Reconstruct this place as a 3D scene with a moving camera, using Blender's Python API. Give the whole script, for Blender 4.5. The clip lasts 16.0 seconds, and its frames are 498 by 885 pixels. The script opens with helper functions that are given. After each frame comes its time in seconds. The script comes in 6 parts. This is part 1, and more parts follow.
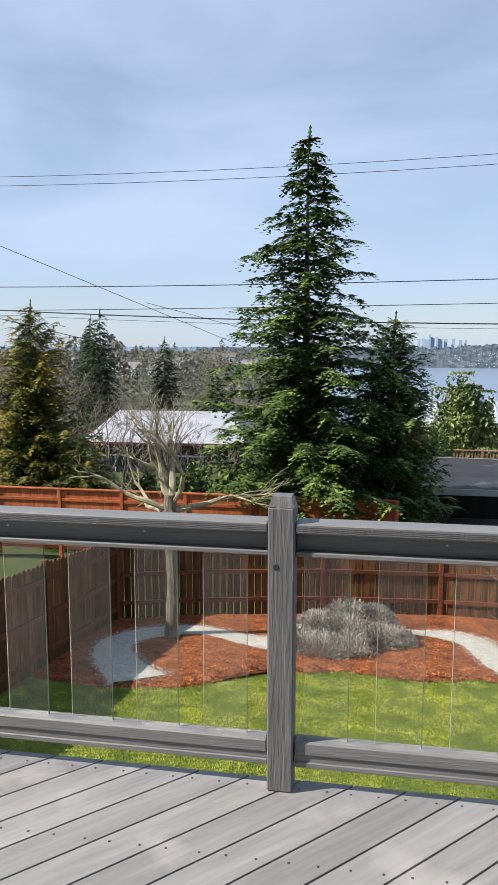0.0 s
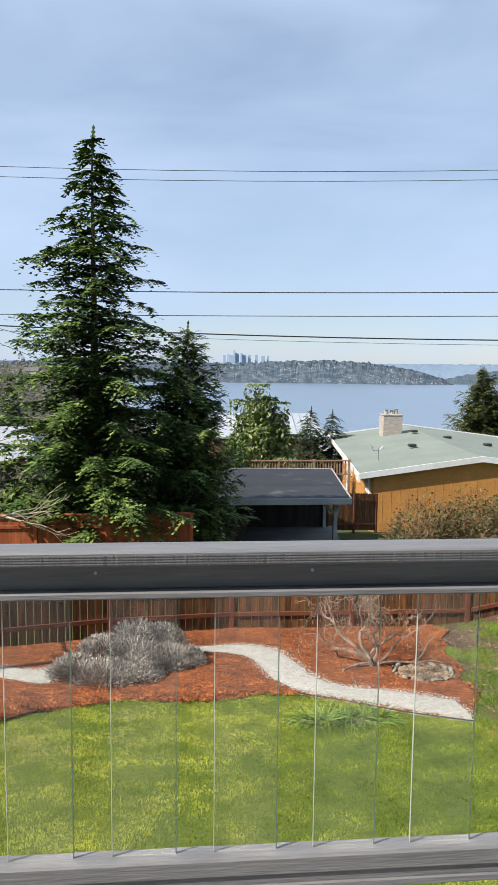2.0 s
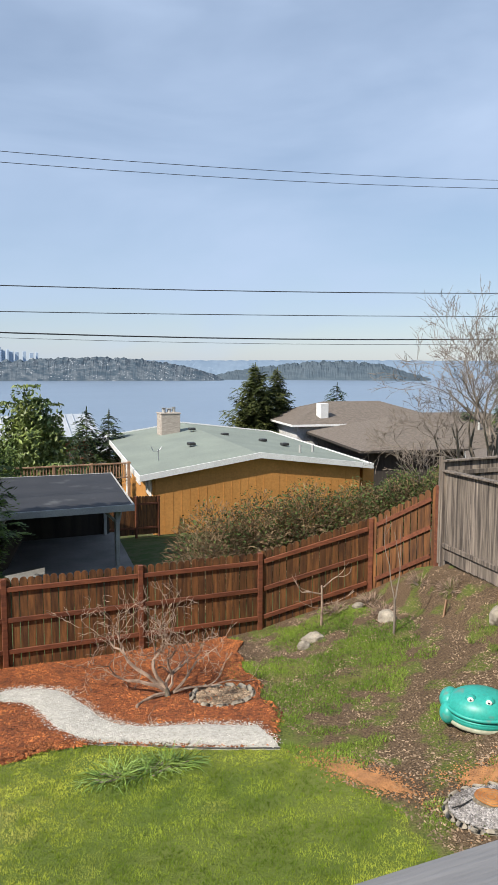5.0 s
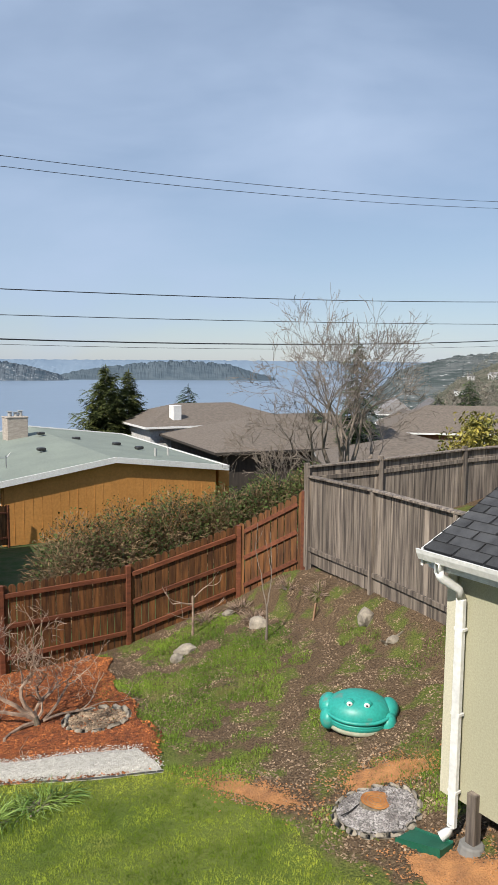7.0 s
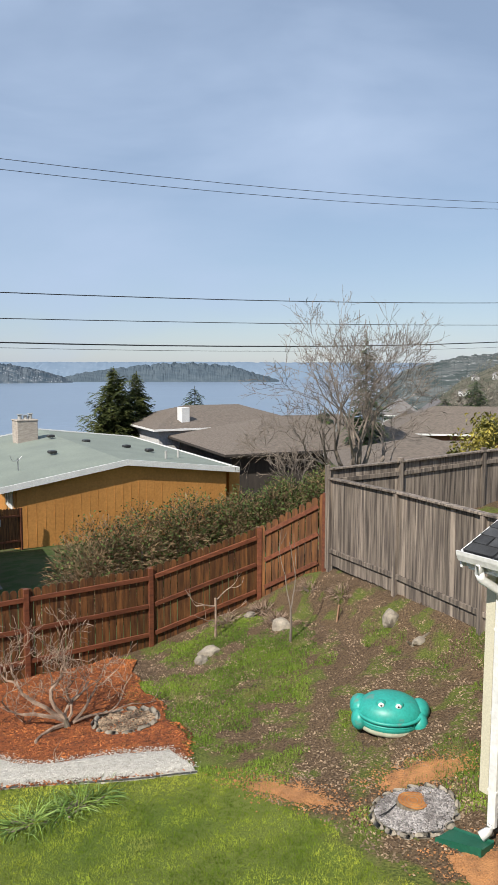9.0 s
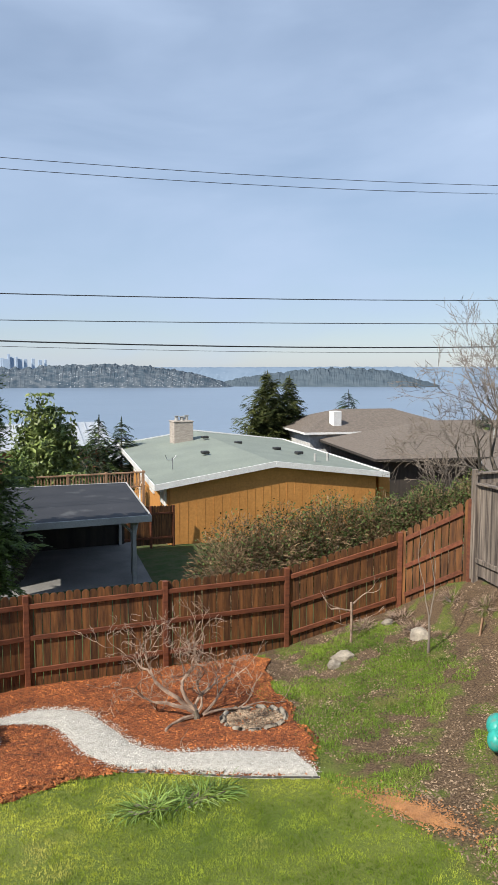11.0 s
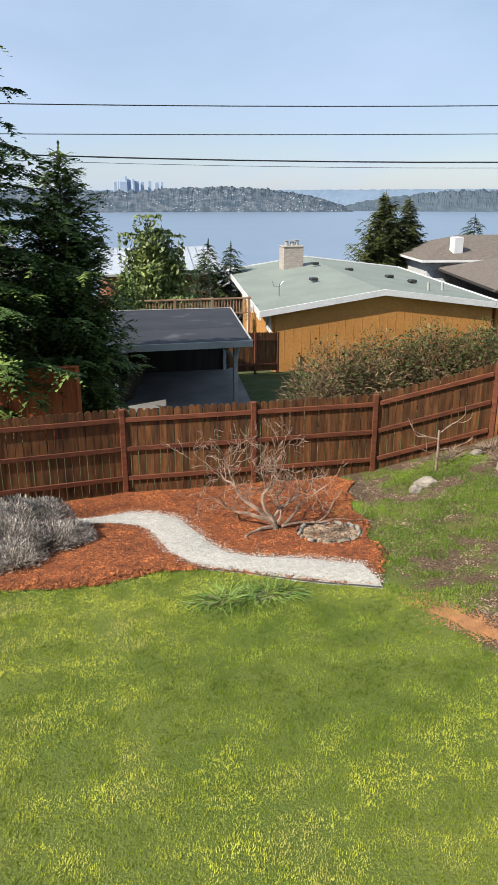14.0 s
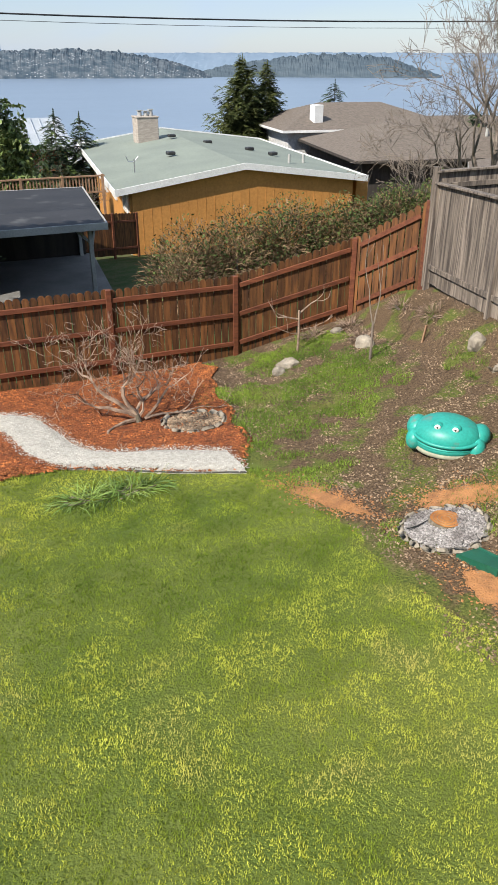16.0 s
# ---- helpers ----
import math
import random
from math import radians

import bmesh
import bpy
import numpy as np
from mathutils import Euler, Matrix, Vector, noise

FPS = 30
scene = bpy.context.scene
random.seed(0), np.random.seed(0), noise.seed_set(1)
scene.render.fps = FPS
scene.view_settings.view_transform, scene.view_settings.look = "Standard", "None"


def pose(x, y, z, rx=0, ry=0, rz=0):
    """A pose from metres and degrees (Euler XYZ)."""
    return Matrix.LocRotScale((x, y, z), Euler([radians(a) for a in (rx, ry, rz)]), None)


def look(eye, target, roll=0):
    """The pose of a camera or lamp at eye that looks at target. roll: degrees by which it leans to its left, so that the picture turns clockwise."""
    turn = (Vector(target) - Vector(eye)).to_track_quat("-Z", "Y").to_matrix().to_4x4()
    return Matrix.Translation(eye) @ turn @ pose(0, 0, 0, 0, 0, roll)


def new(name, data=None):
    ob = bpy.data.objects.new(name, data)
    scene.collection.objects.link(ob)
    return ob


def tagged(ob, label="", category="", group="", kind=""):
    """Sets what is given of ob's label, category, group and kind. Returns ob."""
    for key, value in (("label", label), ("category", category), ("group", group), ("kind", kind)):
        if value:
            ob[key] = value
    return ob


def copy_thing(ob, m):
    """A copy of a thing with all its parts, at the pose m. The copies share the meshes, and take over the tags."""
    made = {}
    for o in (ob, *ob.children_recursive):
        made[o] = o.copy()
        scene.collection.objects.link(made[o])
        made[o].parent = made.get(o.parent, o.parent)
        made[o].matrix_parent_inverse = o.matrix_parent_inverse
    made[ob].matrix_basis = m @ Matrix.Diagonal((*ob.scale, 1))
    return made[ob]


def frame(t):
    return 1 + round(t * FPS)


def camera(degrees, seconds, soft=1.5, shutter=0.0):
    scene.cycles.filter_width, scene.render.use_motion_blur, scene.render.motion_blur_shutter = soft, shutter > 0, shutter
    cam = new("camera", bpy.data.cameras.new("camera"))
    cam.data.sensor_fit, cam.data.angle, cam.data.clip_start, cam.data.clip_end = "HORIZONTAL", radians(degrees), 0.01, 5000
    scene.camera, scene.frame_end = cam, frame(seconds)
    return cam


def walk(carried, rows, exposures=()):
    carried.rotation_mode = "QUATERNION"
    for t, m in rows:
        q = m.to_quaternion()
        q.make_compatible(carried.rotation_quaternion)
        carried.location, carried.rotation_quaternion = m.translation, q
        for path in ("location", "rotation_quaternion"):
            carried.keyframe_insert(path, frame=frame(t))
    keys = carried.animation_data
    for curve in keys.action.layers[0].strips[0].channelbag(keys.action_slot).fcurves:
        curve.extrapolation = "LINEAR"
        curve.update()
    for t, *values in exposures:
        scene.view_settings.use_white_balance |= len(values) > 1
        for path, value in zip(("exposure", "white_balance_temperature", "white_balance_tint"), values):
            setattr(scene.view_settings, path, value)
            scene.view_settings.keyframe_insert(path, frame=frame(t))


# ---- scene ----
cam = camera(37.7, 16.0)
PATH = [
    (0, (0.141, 0.180, 1.518), (-0.199, 2.134, 1.261), 0.1),
    (0.5, (0.220, 0.327, 1.438), (0.062, 2.307, 1.198), 0.4),
    (1, (0.328, 0.541, 1.393), (0.319, 2.528, 1.165), 0.6),
    (1.5, (0.421, 0.696, 1.386), (0.522, 2.682, 1.167), 0.5),
    (2, (0.585, 0.875, 1.373), (0.762, 2.855, 1.159), 0.6),
    (2.5, (0.705, 1.055, 1.384), (0.942, 3.030, 1.168), 0.6),
    (3, (0.729, 1.253, 1.362), (1.032, 3.219, 1.149), 0.6),
    (3.5, (0.741, 1.506, 1.358), (1.123, 3.458, 1.143), 0.5),
    (4, (0.737, 1.725, 1.361), (1.230, 3.651, 1.145), 0.1),
    (4.2, (0.738, 1.803, 1.370), (1.290, 3.713, 1.153), -0.0),
    (4.5, (0.766, 1.901, 1.382), (1.390, 3.789, 1.165), 0.2),
    (5, (0.734, 2.008, 1.470), (1.499, 3.843, 1.251), 0.2),
    (5.2, (0.714, 2.030, 1.505), (1.533, 3.841, 1.284), 0.1),
    (7.3, (0.417, 2.397, 1.632), (1.564, 4.020, 1.416), 0.3),
    (7.5, (0.349, 2.426, 1.641), (1.505, 4.043, 1.425), 0.1),
    (8, (0.179, 2.481, 1.659), (1.347, 4.090, 1.443), 0.1),
    (8.2, (0.112, 2.482, 1.662), (1.280, 4.091, 1.446), 0.1),
    (10.3, (0.430, 2.481, 1.599), (1.321, 4.259, 1.394), 0.1),
    (10.5, (0.462, 2.482, 1.590), (1.310, 4.281, 1.386), -0.0),
    (11, (0.540, 2.480, 1.534), (1.286, 4.325, 1.333), 0.1),
    (11.5, (0.591, 2.381, 1.506), (1.252, 4.257, 1.298), 0.2),
    (12, (0.616, 2.286, 1.488), (1.208, 4.181, 1.248), 0.2),
    (12.5, (0.679, 2.220, 1.458), (1.214, 4.123, 1.154), 0.2),
    (13, (0.781, 2.200, 1.423), (1.266, 4.098, 1.022), 0.2),
    (13.5, (0.895, 2.259, 1.402), (1.339, 4.138, 0.878), 0.1),
    (14, (0.972, 2.311, 1.395), (1.395, 4.155, 0.744), 0.0),
    (14.5, (1.041, 2.357, 1.388), (1.469, 4.156, 0.625), 0.0),
    (15, (1.162, 2.396, 1.379), (1.630, 4.147, 0.533), -0.1),
    (15.5, (1.250, 2.429, 1.372), (1.807, 4.125, 0.471), -0.3),
    (16, (1.278, 2.463, 1.361), (1.978, 4.084, 0.423), 0.2),
]
walk(cam, [(t, look(eye, aim, roll)) for t, eye, aim, roll in PATH], exposures=[(0, 0.66), (3.5, 0.62), (5.0, 0.52), (7.3, 0.36), (8.2, 0.36), (10.5, 0.48), (12.5, 0.54), (14.5, 0.62), (16, 0.62)])

# ---- light ----
SUN_EL, SUN_TO = radians(43), Vector((-0.925, -0.38, 0)).normalized()
world = bpy.data.worlds.new("sky")
scene.world = world
world.use_nodes = True
wn, wl = world.node_tree.nodes, world.node_tree.links
wn.clear()
sky = wn.new("ShaderNodeTexSky")
sky.sky_type, sky.sun_disc = "NISHITA", False
sky.sun_elevation, sky.sun_rotation = SUN_EL, math.atan2(SUN_TO.x, SUN_TO.y)
sky.air_density, sky.dust_density, sky.ozone_density = 1.0, 0.3, 2.5
wtc, wmap = wn.new("ShaderNodeTexCoord"), wn.new("ShaderNodeMapping")
wmap.inputs["Scale"].default_value = (1.2, 1.2, 4.0)
cl = wn.new("ShaderNodeTexNoise")
cl.inputs["Scale"].default_value, cl.inputs["Detail"].default_value, cl.inputs["Distortion"].default_value = 1.6, 5, 0.4
cr = wn.new("ShaderNodeMapRange")
cr.inputs["From Min"].default_value, cr.inputs["From Max"].default_value, cr.inputs["To Min"].default_value, cr.inputs["To Max"].default_value = 0.38, 0.68, 0.46, 0.94
wmix, wbg, wout = wn.new("ShaderNodeMixRGB"), wn.new("ShaderNodeBackground"), wn.new("ShaderNodeOutputWorld")
wmix.inputs[2].default_value = (5.0, 6.3, 8.5, 1)
wl.new(wtc.outputs["Generated"], wmap.inputs[0]); wl.new(wmap.outputs[0], cl.inputs["Vector"])
wl.new(cl.outputs["Fac"], cr.inputs["Value"]); wl.new(cr.outputs[0], wmix.inputs[0])
wl.new(sky.outputs[0], wmix.inputs[1]); wl.new(wmix.outputs[0], wbg.inputs[0]); wl.new(wbg.outputs[0], wout.inputs[0])
wbg.inputs[1].default_value = 0.075
sun = new("sun", bpy.data.lights.new("sun", "SUN"))
sun.data.energy, sun.data.angle, sun.data.color = 5.0, radians(0.53), (1.0, 0.93, 0.82)
sun.matrix_world = look(tuple(SUN_TO * math.cos(SUN_EL) * 30 + Vector((0, 0, 30 * math.sin(SUN_EL)))), (0, 0, 0))


# ---- materials ----
def material(name, a, b=None, rough=0.8, scale=6.0, stretch=(1, 1, 1), fine=60.0, bump=0.3, metal=0.0, island=0.0, piece=0.0, stain=None, spec=0.4, mid=(0.35, 0.65), turn=0.0, depth=0.01):
    """Two-scale procedural surface: colours a and b mixed by broad noise, darkened by fine grain, with relief."""
    m = bpy.data.materials.new(name)
    m.use_nodes = True
    n, l = m.node_tree.nodes, m.node_tree.links
    p = n["Principled BSDF"]
    p.inputs["Roughness"].default_value, p.inputs["Metallic"].default_value = rough, metal
    p.inputs["Specular IOR Level"].default_value = spec
    tc, mp = n.new("ShaderNodeTexCoord"), n.new("ShaderNodeMapping")
    mp.inputs["Scale"].default_value = stretch
    if turn:
        mp.vector_type = "TEXTURE"
        mp.inputs["Scale"].default_value, mp.inputs["Rotation"].default_value = tuple(1 / c for c in stretch), (0, 0, turn)
    src = tc.outputs["Object"]
    if piece:
        oi, add = n.new("ShaderNodeObjectInfo"), n.new("ShaderNodeVectorMath")
        mul = n.new("ShaderNodeMath")
        mul.operation, mul.inputs[1].default_value = "MULTIPLY", 37.0
        l.new(oi.outputs["Random"], mul.inputs[0]); l.new(mul.outputs[0], add.inputs[1]); l.new(src, add.inputs[0])
        src = add.outputs[0]
    l.new(src, mp.inputs[0])
    big, small = n.new("ShaderNodeTexNoise"), n.new("ShaderNodeTexNoise")
    big.inputs["Scale"].default_value, big.inputs["Detail"].default_value = scale, 6
    small.inputs["Scale"].default_value, small.inputs["Detail"].default_value = fine, 4
    l.new(mp.outputs[0], big.inputs["Vector"]); l.new(mp.outputs[0], small.inputs["Vector"])
    rng = n.new("ShaderNodeMapRange")
    rng.inputs["From Min"].default_value, rng.inputs["From Max"].default_value = mid
    l.new(big.outputs["Fac"], rng.inputs["Value"])
    mix = n.new("ShaderNodeMixRGB")
    b = b or tuple(c * 0.75 for c in a)
    mix.inputs[1].default_value, mix.inputs[2].default_value = (*a, 1), (*b, 1)
    l.new(rng.outputs[0], mix.inputs[0])
    col = mix.outputs[0]
    hsv = n.new("ShaderNodeHueSaturation")
    val = n.new("ShaderNodeMapRange")
    val.inputs["To Min"].default_value, val.inputs["To Max"].default_value = 0.72, 1.28
    l.new(small.outputs["Fac"], val.inputs["Value"]); l.new(val.outputs[0], hsv.inputs["Value"]); l.new(col, hsv.inputs["Color"])
    col = hsv.outputs[0]
    for amount, node, sock in ((island, "ShaderNodeNewGeometry", "Random Per Island"), (piece, "ShaderNodeObjectInfo", "Random")):
        if amount:
            g, h, r = n.new(node), n.new("ShaderNodeHueSaturation"), n.new("ShaderNodeMapRange")
            r.inputs["To Min"].default_value, r.inputs["To Max"].default_value = 1 - amount, 1 + amount
            l.new(g.outputs[sock], r.inputs["Value"]); l.new(r.outputs[0], h.inputs["Value"]); l.new(col, h.inputs["Color"])
            col = h.outputs[0]
    if stain:
        st, sr, sm = n.new("ShaderNodeTexNoise"), n.new("ShaderNodeMapRange"), n.new("ShaderNodeMixRGB")
        st.inputs["Scale"].default_value, st.inputs["Detail"].default_value = stain[1], 5
        sr.inputs["From Min"].default_value, sr.inputs["From Max"].default_value = stain[2], stain[2] + 0.12
        sm.inputs[2].default_value = (*stain[0], 1)
        l.new(tc.outputs["Object"], st.inputs["Vector"]); l.new(st.outputs["Fac"], sr.inputs["Value"])
        l.new(sr.outputs[0], sm.inputs[0]); l.new(col, sm.inputs[1])
        col = sm.outputs[0]
    l.new(col, p.inputs["Base Color"])
    if bump:
        bp = n.new("ShaderNodeBump")
        bp.inputs["Strength"].default_value, bp.inputs["Distance"].default_value = bump, depth
        l.new(small.outputs["Fac"], bp.inputs["Height"]); l.new(bp.outputs[0], p.inputs["Normal"])
    return m


M = {}
M["deck"] = material("painted_deck", (0.242, 0.237, 0.236), (0.182, 0.179, 0.18), 0.55, 2.2, (0.35, 4, 1), 12, 0.25, piece=0.10, stain=((0.31, 0.295, 0.29), 2.6, 0.56), turn=radians(45))
M["rail"] = material("painted_rail", (0.18, 0.177, 0.18), (0.15, 0.148, 0.152), 0.5, 4, (0.6, 8, 8), 22, 0.5, depth=0.004)
M["post"] = material("painted_post", (0.145, 0.142, 0.146), (0.115, 0.113, 0.117), 0.5, 5, (7, 7, 0.7), 12, 0.9, depth=0.006)
M["picket"] = material("stained_picket", (0.17, 0.070, 0.022), (0.06, 0.025, 0.010), 0.7, 3, (6, 6, 0.6), 18, 0.4, piece=0.38)
M["fence_rail"] = material("stained_rail", (0.17, 0.056, 0.026), (0.10, 0.032, 0.016), 0.65, 3, (0.8, 6, 6), 18, 0.3, piece=0.2)
M["red"] = material("cedar_red", (0.42, 0.105, 0.032), (0.27, 0.065, 0.022), 0.65, 2, (5, 5, 0.5), 16, 0.3, piece=0.18)
M["gray_wood"] = material("weathered_grey_wood", (0.26, 0.215, 0.175), (0.070, 0.057, 0.050), 0.85, 2.4, (8, 8, 0.4), 16, 0.5, piece=0.30, stain=((0.11, 0.092, 0.08), 4, 0.6), mid=(0.36, 0.64))
M["bark"] = material("bark", (0.23, 0.20, 0.15), (0.11, 0.09, 0.065), 0.9, 9, (2, 2, 0.5), 50, 0.8, depth=0.02)
M["twig"] = material("pale_twigs", (0.35, 0.255, 0.19), (0.14, 0.092, 0.068), 0.85, 8, (1, 1, 1), 60, 0.4)
M["lichen"] = material("lichen_bark", (0.36, 0.33, 0.22), (0.19, 0.16, 0.11), 0.9, 8, (1, 1, 0.5), 40, 0.6)
M["greytwig"] = material("grey_twigs", (0.235, 0.195, 0.16), (0.13, 0.105, 0.087), 0.9, 4, (1, 1, 1), 30, 0.3)
M["fir"] = material("fir_needles", (0.078, 0.122, 0.03), (0.036, 0.066, 0.02), 0.6, 1.2, (1, 1, 1), 12, 0, island=0.45, spec=0.12)
M["fir_tip"] = material("fir_tips", (0.165, 0.225, 0.056), (0.09, 0.14, 0.036), 0.6, 1.2, (1, 1, 1), 12, 0, island=0.4, spec=0.12)
M["cypress"] = material("cypress_leaves", (0.115, 0.16, 0.04), (0.05, 0.08, 0.024), 0.6, 1.2, (1, 1, 1), 12, 0, island=0.5, spec=0.12)
M["gold"] = material("golden_cypress_leaves", (0.25, 0.195, 0.04), (0.115, 0.125, 0.03), 0.6, 0.9, (1, 1, 1), 9, 0, island=0.5, spec=0.12)
M["dark_tree"] = material("dark_conifer", (0.052, 0.075, 0.04), (0.03, 0.046, 0.027), 0.7, 1, (1, 1, 1), 9, 0, island=0.4, spec=0.12)
M["holly"] = material("broad_leaves", (0.19, 0.23, 0.06), (0.075, 0.115, 0.032), 0.45, 1, (1, 1, 1), 9, 0, island=0.5)
M["yellowbush"] = material("yellow_green_leaves", (0.27, 0.22, 0.035), (0.11, 0.12, 0.03), 0.55, 1, (1, 1, 1), 9, 0, island=0.5)
M["lav"] = material("grey_lavender", (0.50, 0.45, 0.40), (0.15, 0.135, 0.115), 0.85, 3, (1, 1, 1), 15, 0, island=0.6)
M["olive_tree"] = material("olive_conifer", (0.105, 0.118, 0.038), (0.045, 0.058, 0.022), 0.65, 1.0, (1, 1, 1), 9, 0, island=0.5, spec=0.1)
M["bramble"] = material("dry_bramble", (0.27, 0.185, 0.11), (0.12, 0.08, 0.048), 0.9, 1.3, (1, 1, 1), 12, 0, island=0.5, spec=0.05)
M["bramble_leaf"] = material("bramble_leaves", (0.085, 0.11, 0.03), (0.04, 0.062, 0.02), 0.65, 1.3, (1, 1, 1), 12, 0, island=0.5, spec=0.1)
M["grass"] = material("grass_blades", (0.40, 0.425, 0.058), (0.145, 0.195, 0.018), 0.7, 2.4, (1, 1, 1), 9.0, 0, island=0.28, stain=((0.40, 0.375, 0.10), 1.3, 0.58), spec=0.1, mid=(0.40, 0.60))
M["bankgrass"] = material("rough_grass_blades", (0.17, 0.245, 0.03), (0.075, 0.125, 0.017), 0.6, 0.8, (1, 1, 1), 3.5, 0, island=0.5, stain=((0.20, 0.17, 0.07), 1.1, 0.58), spec=0.15)
M["clump"] = material("daffodil_leaves", (0.22, 0.31, 0.07), (0.11, 0.19, 0.04), 0.45, 3, (1, 1, 1), 20, 0, island=0.4)
M["mulch"] = material("bark_mulch", (0.30, 0.082, 0.020), (0.11, 0.030, 0.010), 0.9, 14, (1, 1, 1), 70, 0.9, depth=0.03)
M["chip"] = material("mulch_chips", (0.37, 0.122, 0.034), (0.12, 0.038, 0.013), 0.85, 4, (1, 1, 1), 40, 0, island=0.58)
M["gravel"] = material("pale_gravel", (0.50, 0.475, 0.425), (0.36, 0.34, 0.30), 0.9, 18, (1, 1, 1), 90, 0.8, depth=0.02)
M["pebble"] = material("pebbles", (0.50, 0.478, 0.43), (0.33, 0.315, 0.28), 0.85, 6, (1, 1, 1), 40, 0, island=0.4)
M["darkgravel"] = material("grey_pebbles", (0.3, 0.28, 0.27), (0.14, 0.125, 0.12), 0.85, 6, (1, 1, 1), 40, 0, island=0.55)
M["stone"] = material("edging_stone", (0.34, 0.30, 0.24), (0.18, 0.155, 0.125), 0.9, 7, (1, 1, 1), 30, 0.8, piece=0.2, depth=0.02)
M["litter"] = material("dry_litter", (0.29, 0.21, 0.14), (0.075, 0.05, 0.033), 0.9, 3, (1, 1, 1), 40, 0, island=0.6)
M["orange_soil"] = material("orange_sawdust", (0.4, 0.19, 0.075), (0.26, 0.125, 0.055), 0.95, 6, (1, 1, 1), 50, 0.7, depth=0.02)
M["turquoise"] = material("turquoise_plastic", (0.03, 0.33, 0.275), (0.024, 0.27, 0.23), 0.42, 3, (1, 1, 1), 30, 0.05, stain=((0.13, 0.20, 0.17), 6, 0.60))
M["sand_rim"] = material("faded_rim", (0.33, 0.36, 0.27), (0.25, 0.23, 0.17), 0.7, 6, (1, 1, 1), 30, 0.2)
M["white"] = material("white_paint", (0.7, 0.7, 0.69), (0.62, 0.62, 0.61), 0.45, 2, (1, 1, 1), 20, 0.05)
M["black"] = material("black_plastic", (0.02, 0.02, 0.02), (0.03, 0.03, 0.03), 0.5)
M["greenplastic"] = material("green_plastic", (0.012, 0.10, 0.06), (0.01, 0.075, 0.045), 0.45, 4, (1, 1, 1), 30, 0.1)
M["cutwood"] = material("cut_wood", (0.46, 0.2, 0.055), (0.27, 0.1, 0.03), 0.75, 6, (1, 1, 1), 30, 0.4)
M["sage"] = material("sage_siding", (0.37, 0.355, 0.25), (0.345, 0.33, 0.235), 0.7, 1.2, (1, 1, 1), 60, 0.1)
M["cream"] = material("cream_trim", (0.53, 0.5, 0.39), (0.5, 0.47, 0.36), 0.6, 1.2, (1, 1, 1), 60, 0.05)
M["shingle"] = material("dark_shingle", (0.055, 0.057, 0.062), (0.03, 0.031, 0.035), 0.9, 6, (1, 1, 1), 120, 0.7, piece=0.3, depth=0.006)
M["yellow"] = material("ochre_siding", (0.50, 0.232, 0.062), (0.44, 0.20, 0.052), 0.75, 0.8, (1, 1, 1), 9, 0.15)
M["greenroof"] = material("grey_green_roof", (0.205, 0.235, 0.20), (0.175, 0.20, 0.175), 0.9, 0.5, (1, 1, 1), 12, 0.2)
M["tar"] = material("tar_roof", (0.03, 0.031, 0.036), (0.02, 0.021, 0.025), 0.75, 0.6, (1, 1, 1), 10, 0.2, stain=((0.075, 0.077, 0.08), 0.9, 0.6))
M["weathered_white"] = material("weathered_fascia", (0.40, 0.40, 0.38), (0.30, 0.30, 0.29), 0.7, 1, (1, 1, 1), 20, 0.2)
M["concrete"] = material("concrete", (0.22, 0.215, 0.205), (0.15, 0.147, 0.14), 0.9, 0.8, (1, 1, 1), 20, 0.3)
M["darkwall"] = material("dark_board_wall", (0.055, 0.045, 0.038), (0.035, 0.03, 0.026), 0.85, 1, (4, 4, 0.5), 12, 0.3)
M["brownroof"] = material("brown_shingle_roof", (0.165, 0.136, 0.112), (0.11, 0.09, 0.074), 0.9, 5, (1, 1, 3), 26, 0.6, stain=((0.12, 0.098, 0.08), 2.2, 0.62), depth=0.03)
M["brick"] = material("brick_wall", (0.33, 0.13, 0.075), (0.25, 0.10, 0.06), 0.85, 2, (1, 1, 3), 10, 0.3)
M["metalroof"] = material("pale_metal_roof", (0.50, 0.52, 0.55), (0.42, 0.45, 0.48), 0.45, 0.5, (1, 1, 1), 8, 0.05, metal=0.3)
M["palesnow"] = material("pale_roof", (0.36, 0.365, 0.4), (0.28, 0.29, 0.33), 0.7, 0.5, (1, 1, 1), 8, 0.1)
M["maroon"] = material("maroon_fascia", (0.12, 0.025, 0.022), (0.085, 0.02, 0.018), 0.7)
M["chimney"] = material("pale_brick_chimney", (0.42, 0.37, 0.32), (0.30, 0.26, 0.23), 0.9, 3, (1, 1, 4), 14, 0.4)
M["farhouse"] = material("pale_house_wall", (0.62, 0.61, 0.60), (0.42, 0.42, 0.43), 0.8, piece=0.3)
M["farroof"] = material("grey_house_roof", (0.20, 0.19, 0.19), (0.15, 0.14, 0.14), 0.9, piece=0.4)
M["cable"] = material("black_cable", (0.012, 0.012, 0.014), (0.018, 0.018, 0.02), 0.6, bump=0)
M["nail"] = material("rusty_nail", (0.05, 0.035, 0.03), (0.03, 0.025, 0.022), 0.6, bump=0)
M["steel"] = material("screw_steel", (0.5, 0.5, 0.52), (0.4, 0.4, 0.42), 0.35, metal=0.9)
M["palewood"] = material("pale_deck_rail_wood", (0.33, 0.20, 0.12), (0.22, 0.13, 0.08), 0.8, 2, (1, 1, 1), 12, 0.3)
